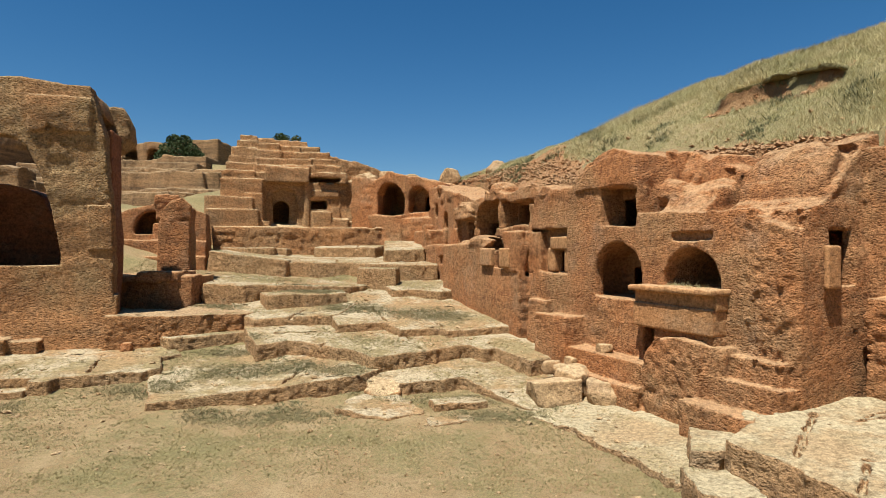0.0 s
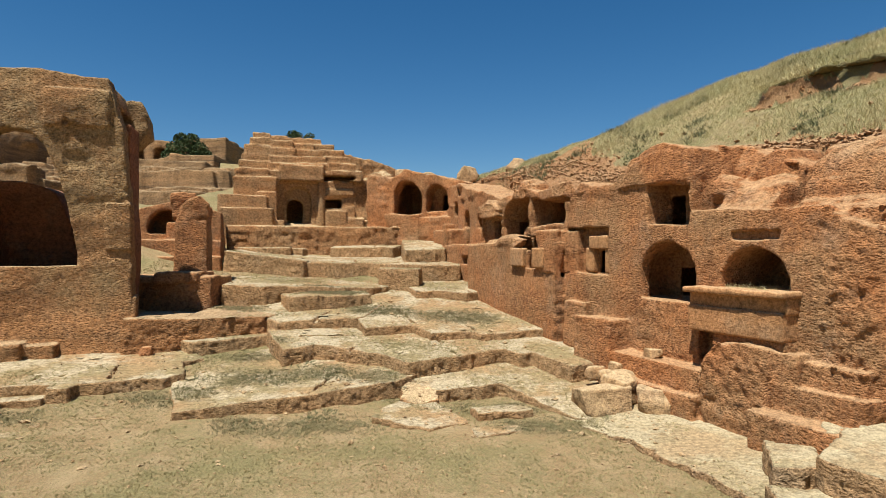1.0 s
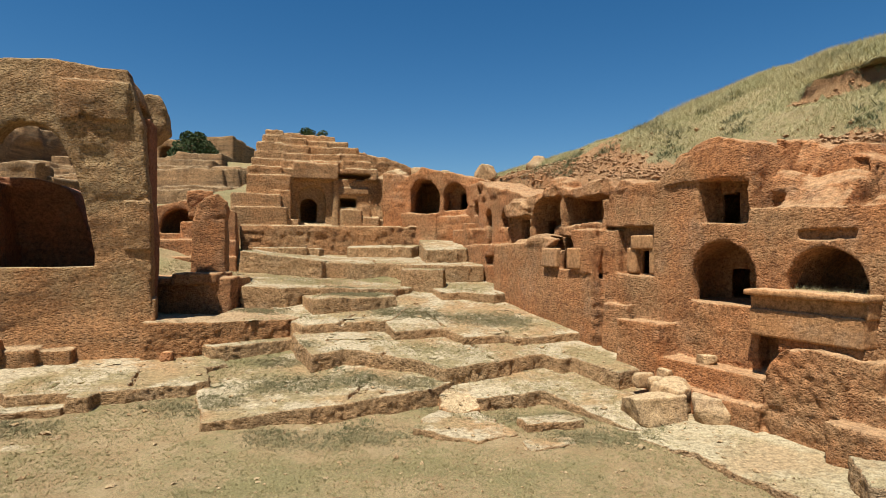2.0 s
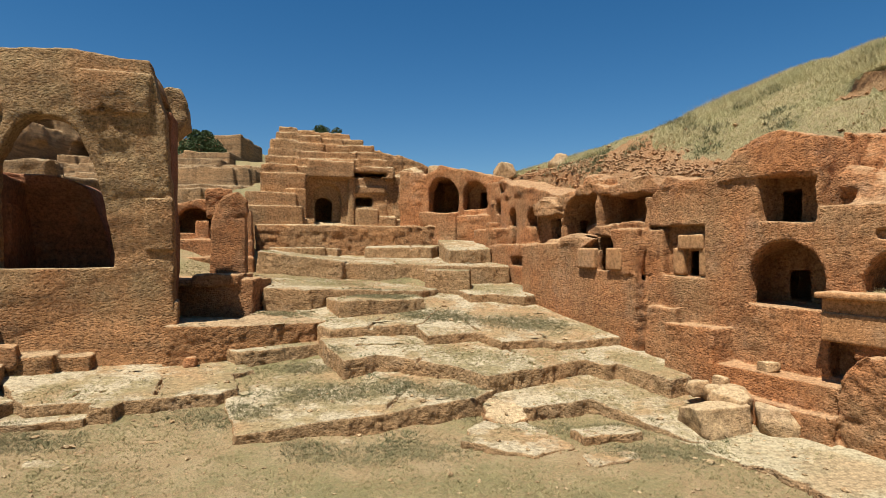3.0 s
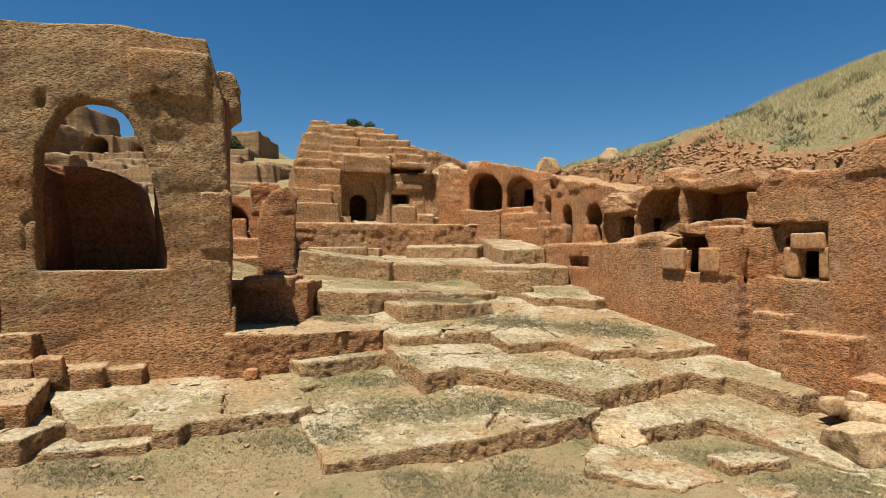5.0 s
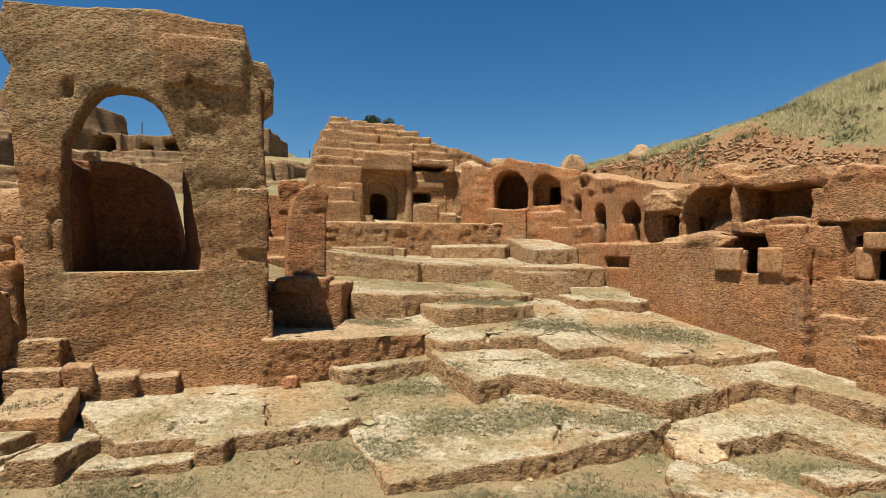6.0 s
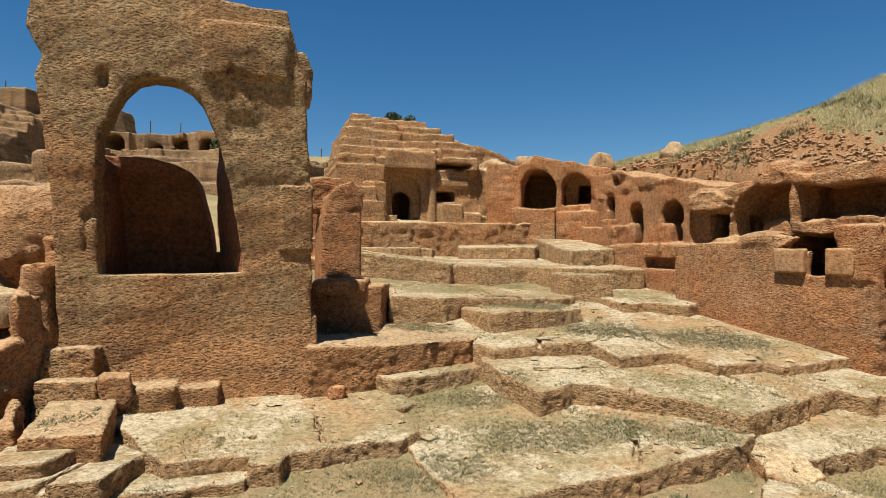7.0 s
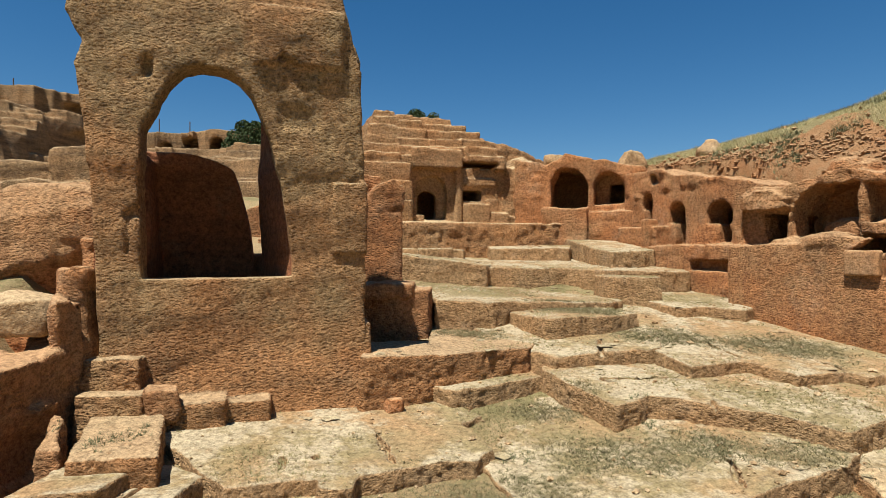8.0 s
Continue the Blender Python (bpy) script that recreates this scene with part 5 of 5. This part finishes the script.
def court_grass():
    x, y, luck = pick(170000, (-10.5, 3.4, 7.6, 22.5), 21)
    patch = value_noise(x, y, x * 0 + 1, 0.55) + 0.7 * value_noise(x, y, x * 0 + 8, 1.6)
    z = surface_height(x, y)
    open_ground = np.abs(z - ground_rough(x, y)) < 0.01
    want = np.where(open_ground, 0.42 + 0.6 * patch, 0.0 + 0.6 * patch)
    s, p = east(x, y)
    keep = (luck < want) & (p < -0.1)
    x, y, z = x[keep], y[keep], z[keep]
    rng = np.random.RandomState(5)
    tufts("court_grass", x, y, z, rng.uniform(0.02, 0.055, len(x)), 0.006, 6, 0.7, 22, "short dull dry grass between the ledges", "grass", TURF)


def clump_grass():
    """Thicker grey-green patches in the hollows and along the ledge feet."""
    rng = np.random.RandomState(25)
    x, y, luck = pick(170000, (-10.5, 3.2, 8.5, 21.0), 26)
    patch = value_noise(x, y, x * 0 + 6, 0.75) + 0.8 * value_noise(x, y, x * 0 + 2, 2.2)
    spots = ((-4.4, 13.0, 0.9), (-3.3, 13.2, 0.8), (-3.0, 11.2, 0.8), (-4.4, 11.0, 0.6), (-2.2, 13.0, 0.7), (0.2, 12.0, 0.7), (-6.1, 12.2, 0.7), (-5.2, 14.6, 0.5), (-0.5, 16.6, 0.9), (-2.4, 16.9, 0.8), (-6.4, 16.9, 0.6), (-4.0, 17.9, 0.7), (-8.8, 11.0, 0.6), (1.0, 10.9, 0.7))
    near = np.zeros_like(x)
    for sx, sy, r in spots:
        near = np.maximum(near, np.exp(-((x - sx) ** 2 / (1.8 * r * r) + (y - sy) ** 2 / (0.5 * r * r))))
    keep = luck < 1.5 * near + 0.4 * patch - 0.28
    x, y = x[keep], y[keep]
    tufts("clump_grass", x, y, surface_height(x, y), rng.uniform(0.025, 0.07, len(x)), 0.006, 6, 0.9, 27, "thicker grey-green grass patches in the court hollows", "grass", CLUMP)


def broken_stones():
    x, y, luck = pick(420, (-10.0, 3.0, 9.0, 22.0), 45)
    s, p = east(x, y)
    keep = p < -0.2
    x, y = x[keep], y[keep]
    size = 0.02 + 0.05 * np.random.RandomState(46).rand(len(x)) ** 3
    scatter("broken_stones", x, y, surface_height(x, y), size, 47, "loose broken limestone pieces lying on the court", "stones", BOULDER)


def plates():
    """Thin broken slivers of the beds, lying where the ledges weather."""
    x, y, luck = pick(1500, (-9.5, 2.5, 11.5, 26.0), 81)
    patch = value_noise(x, y, x * 0 + 5, 0.7) + 0.6 * value_noise(x, y, x * 0 + 3, 2.0)
    s, p = east(x, y)
    keep = (luck < 0.35 + 0.7 * patch) & (p < -0.25)
    x, y = x[keep], y[keep]
    size = 0.035 + 0.13 * np.random.RandomState(82).rand(len(x)) ** 2.5
    scatter("broken_plates", x, y, surface_height(x, y) - 0.15 * size, size, 83, "thin pale broken limestone plates on the ledges", "stones", PALE, 0.22)


def weeds():
    rng = np.random.RandomState(31)
    spots = ((-3.2, 11.6), (-2.9, 11.7), (2.2, 11.5), (4.4, 9.9), (-10.9, 12.1), (-10.6, 12.3), (-11.5, 12.2), (-6.0, 13.0), (1.2, 17.9), (-3.9, 14.0))
    x = np.concatenate([rng.normal(sx, 0.14, 26) for sx, sy in spots])
    y = np.concatenate([rng.normal(sy, 0.14, 26) for sx, sy in spots])
    tufts("weeds", x, y, surface_height(x, y), rng.uniform(0.03, 0.09, len(x)), 0.006, 8, 0.6, 32, "small dusty green weeds at the ledge feet", "weeds", WEED)



def niche_weeds():
    """Dry tufts on the sarcophagus rim and on the cliff's upper shelves."""
    rng = np.random.RandomState(36)
    a, b, z = rng.uniform(6.7, 7.9, 60), rng.uniform(0.1, 0.38, 60), np.full(60, 2.31)
    x, y = 1.11 + 0.409 * a + 0.913 * b, 17.03 - 0.913 * a + 0.409 * b
    tufts("niche_weeds", x, y, z, rng.uniform(0.04, 0.14, 60), 0.004, 5, 0.6, 37, "thin dry weeds growing on the sarcophagus rim", "weeds", STRAW)


def bank_weeds():
    rng = np.random.RandomState(33)
    s, p = rng.uniform(-12, 8, 70), rng.uniform(2.6, 8.5, 70)
    s, p = np.repeat(s, 40) + rng.normal(0, 0.22, 2800), np.repeat(p, 40) + rng.normal(0, 0.2, 2800)
    x, y = 1.11 + 0.409 * s + 0.913 * p, 17.03 - 0.913 * s + 0.409 * p
    tufts("bank_weeds", x, y, ground_rough(x, y), rng.uniform(0.08, 0.2, len(x)), 0.012, 8, 0.6, 34, "grey-green low weeds on the bank and hill", "weeds", WEED)


ROCK_SHAPE = [(1, 0, 0), (-1, 0, 0), (0, 1, 0), (0, -1, 0), (0, 0, 1), (0, 0, -1), (0.7, 0.6, 0.5), (-0.6, 0.7, 0.5), (-0.7, -0.6, 0.45), (0.6, -0.7, 0.5)]
ROCK_FACES = [(0, 6, 4), (6, 2, 4), (2, 7, 4), (7, 1, 4), (1, 8, 4), (8, 3, 4), (3, 9, 4), (9, 0, 4), (0, 2, 6), (2, 1, 7), (1, 3, 8), (3, 0, 9), (2, 0, 5), (1, 2, 5), (3, 1, 5), (0, 3, 5)]


def scatter(name, x, y, z, size, seed, label, category, material, flat=1.0):
    """Many small broken stones."""
    rng = np.random.RandomState(seed)
    n = len(x)
    shape = np.array(ROCK_SHAPE)[None] * rng.uniform(0.6, 1.25, (n, 10, 1)) * np.stack((rng.uniform(0.6, 1.3, n), rng.uniform(0.6, 1.3, n), rng.uniform(0.6, 1.0, n) * flat), 1)[:, None]
    t = rng.uniform(0, 2 * math.pi, n)
    c, s = np.cos(t)[:, None], np.sin(t)[:, None]
    px = shape[:, :, 0] * c - shape[:, :, 1] * s
    py = shape[:, :, 0] * s + shape[:, :, 1] * c
    pts = np.stack((px, py, shape[:, :, 2]), 2) * size[:, None, None] + np.stack((x, y, z + size * 0.15), 1)[:, None]
    faces = (np.arange(n)[:, None, None] * 10 + np.array(ROCK_FACES)[None]).reshape(-1, 3)
    me = mesh_of(name, pts.reshape(-1, 3), faces)
    me.materials.append(material)
    return tagged(new(name, me), label, category, kind="stuff")


def pebbles():
    x, y, luck = pick(9000, (-10.5, 3.6, 7.4, 24), 41)
    s, p = east(x, y)
    patch = value_noise(x, y, x * 0 + 4, 0.8)
    keep = (luck < 0.45 + 0.5 * patch) & (p < -0.1)
    x, y = x[keep], y[keep]
    size = 0.008 + 0.03 * np.random.RandomState(42).rand(len(x)) ** 4
    scatter("pebbles", x, y, surface_height(x, y), size, 43, "scattered pale limestone pebbles", "pebbles", BOULDER)


def rubble():
    s, p, luck = pick(45000, (-11, 8.5, 1.9, 5.8), 51)
    x, y = 1.11 + 0.409 * s + 0.913 * p, 17.03 - 0.913 * s + 0.409 * p
    band = np.exp(-((p - np.interp(s, (-9, -2, 1, 6), (3.8, 3.5, 2.7, 2.5)) + 0.3 * value_noise(x, y, x * 0, 0.6)) / 0.65) ** 2)
    band = np.maximum(band, 0.9 * ((p > 5.2) & (p < 5.6) & (s > 3.2) & (s < 6.5)))
    keep = luck < 0.01 + 1.0 * band * np.clip(0.75 + 0.8 * value_noise(x, y, x * 0 + 2, 1.2), 0, 1)
    x, y = x[keep], y[keep]
    size = 0.01 + 0.075 * np.random.RandomState(52).rand(len(x)) ** 6
    scatter("rubble", x, y, ground_rough(x, y) + 0.35 * size, size, 53, "reddish broken stones on the earth bank", "rubble", RUBBLE)


RUBBLE = rock_material("red_rubble_stone", (0.33, 0.165, 0.072), (0.33, 0.2, 0.1), (0.22, 0.115, 0.052), (0.36, 0.24, 0.135), 0.4, 0.3, 0.1)
hill_grass()
court_grass()
clump_grass()
broken_stones()
plates()
weeds()
niche_weeds()
bank_weeds()
pebbles()
rubble()


def leafy(name, root, centres, spread_, leaf, n, seed, material):
    """A crown of many small leaf blades about several centres."""
    rng = np.random.RandomState(seed)
    pts = []
    for cx, cy, cz, r in centres:
        d = rng.normal(0, 1, (n, 3))
        d /= np.linalg.norm(d, axis=1)[:, None]
        pts.append(np.array((cx, cy, cz)) + d * (r * rng.uniform(0.55, 1.05, n) ** 0.6)[:, None] * np.array(spread_))
    pts = np.concatenate(pts)
    m = len(pts)
    u = rng.normal(0, 1, (m, 3))
    v = rng.normal(0, 1, (m, 3))
    u *= (leaf / np.linalg.norm(u, axis=1))[:, None]
    v *= (leaf * 0.6 / np.linalg.norm(v, axis=1))[:, None]
    quad = np.stack((pts - u, pts + v, pts + u, pts - v), 1).reshape(-1, 3)
    me = mesh_of(name, quad, np.arange(m * 4).reshape(-1, 4))
    me.materials.append(material)
    ob = new(name, me)
    ob.parent = root
    return ob


def limb(name, root, points, r0, r1, material):
    """A tapered round limb through the points."""
    cu = bpy.data.curves.new(name, "CURVE")
    cu.dimensions, cu.bevel_depth, cu.bevel_resolution = "3D", 1.0, 2
    sp = cu.splines.new("POLY")
    sp.points.add(len(points) - 1)
    for k, q in enumerate(points):
        sp.points[k].co = (*q, 1)
        sp.points[k].radius = r0 + (r1 - r0) * k / (len(points) - 1)
    cu.materials.append(material)
    ob = new(name, cu)
    ob.parent = root
    return ob


BARK = rock_material("grey_brown_bark", (0.16, 0.12, 0.08), (0.13, 0.10, 0.07), (0.08, 0.06, 0.04), (0.18, 0.14, 0.10), 0.2, 0.5, 0.1)
POLE = rock_material("rusted_iron_pole", (0.10, 0.07, 0.05), (0.12, 0.09, 0.07), (0.06, 0.05, 0.04), (0.14, 0.11, 0.09), 0.2, 0.1, 0.1)


def fig_tree():
    root = new("fig_tree")
    root.location = (-20.3, 45.5, 9.4)
    tagged(root, "dark green leafy fig tree on the far quarry terrace", "tree")
    limb("trunk", root, [(0, 0, -0.3), (0.1, 0, 0.6), (0.0, 0.1, 1.2)], 0.16, 0.08, BARK)
    for k, (dx, dy, dz) in enumerate(((0.8, 0.1, 1.4), (-0.9, 0.0, 1.3), (0.3, 0.5, 1.9), (-0.3, -0.5, 1.6))):
        limb("limb", root, [(0.05, 0, 0.5), (dx * 0.5, dy * 0.5, 0.9), (dx, dy, dz)], 0.07, 0.02, BARK)
    crown = [(0, 0, 1.3, 0.95), (0.9, 0, 1.1, 0.7), (-0.9, 0.1, 1.2, 0.7), (0.4, 0, 1.8, 0.6), (-0.4, 0, 1.9, 0.55), (1.4, 0.1, 0.7, 0.5), (-1.3, 0, 0.7, 0.55), (0.1, -0.2, 0.6, 0.8)]
    leafy("crown", root, crown, (1, 1, 0.9), 0.11, 520, 61, SHRUB)


def summit_bush(x, y, z, wide, seed):
    root = new("bush")
    root.location = (x, y, z)
    tagged(root, "low dark green bush growing on the rock top", "bush")
    for k in range(4):
        t = -0.4 + 0.27 * k
        limb("stem", root, [(t * 0.2, 0, -0.05), (t * wide * 0.4, 0, 0.12), (t * wide * 0.9, 0.05, 0.26)], 0.02, 0.006, BARK)
    rng = random.Random(seed)
    leafy("foliage", root, [(wide * rng.uniform(-0.5, 0.5), rng.uniform(-0.25, 0.25), rng.uniform(0.12, 0.3), rng.uniform(0.15, 0.26)) for _ in range(9)], (1.2, 1, 0.8), 0.045, 150, seed, SHRUB)


fig_tree()
summit_bush(-7.8, 29.6, 8.35, 1.0, 71)


def iron_pole(x, y, z, tall, lean):
    root = new("iron_pole")
    root.location = (x, y, z)
    tagged(root, "thin dark iron pole standing on the far terrace", "pole", "iron poles")
    limb("shaft", root, [(0, 0, -0.3), (lean, 0, tall)], 0.045, 0.04, POLE)


iron_pole(-29.4, 51.5, 11.9, 1.3, 0.0)
iron_pole(-27.2, 52.0, 11.9, 1.2, 0.0)
iron_pole(-36.5, 45.5, 13.4, 1.3, 0.0)
iron_pole(-18.3, 46.0, 9.3, 1.1, 0.3)
iron_pole(-14.6, 46.0, 9.0, 1.0, 0.0)
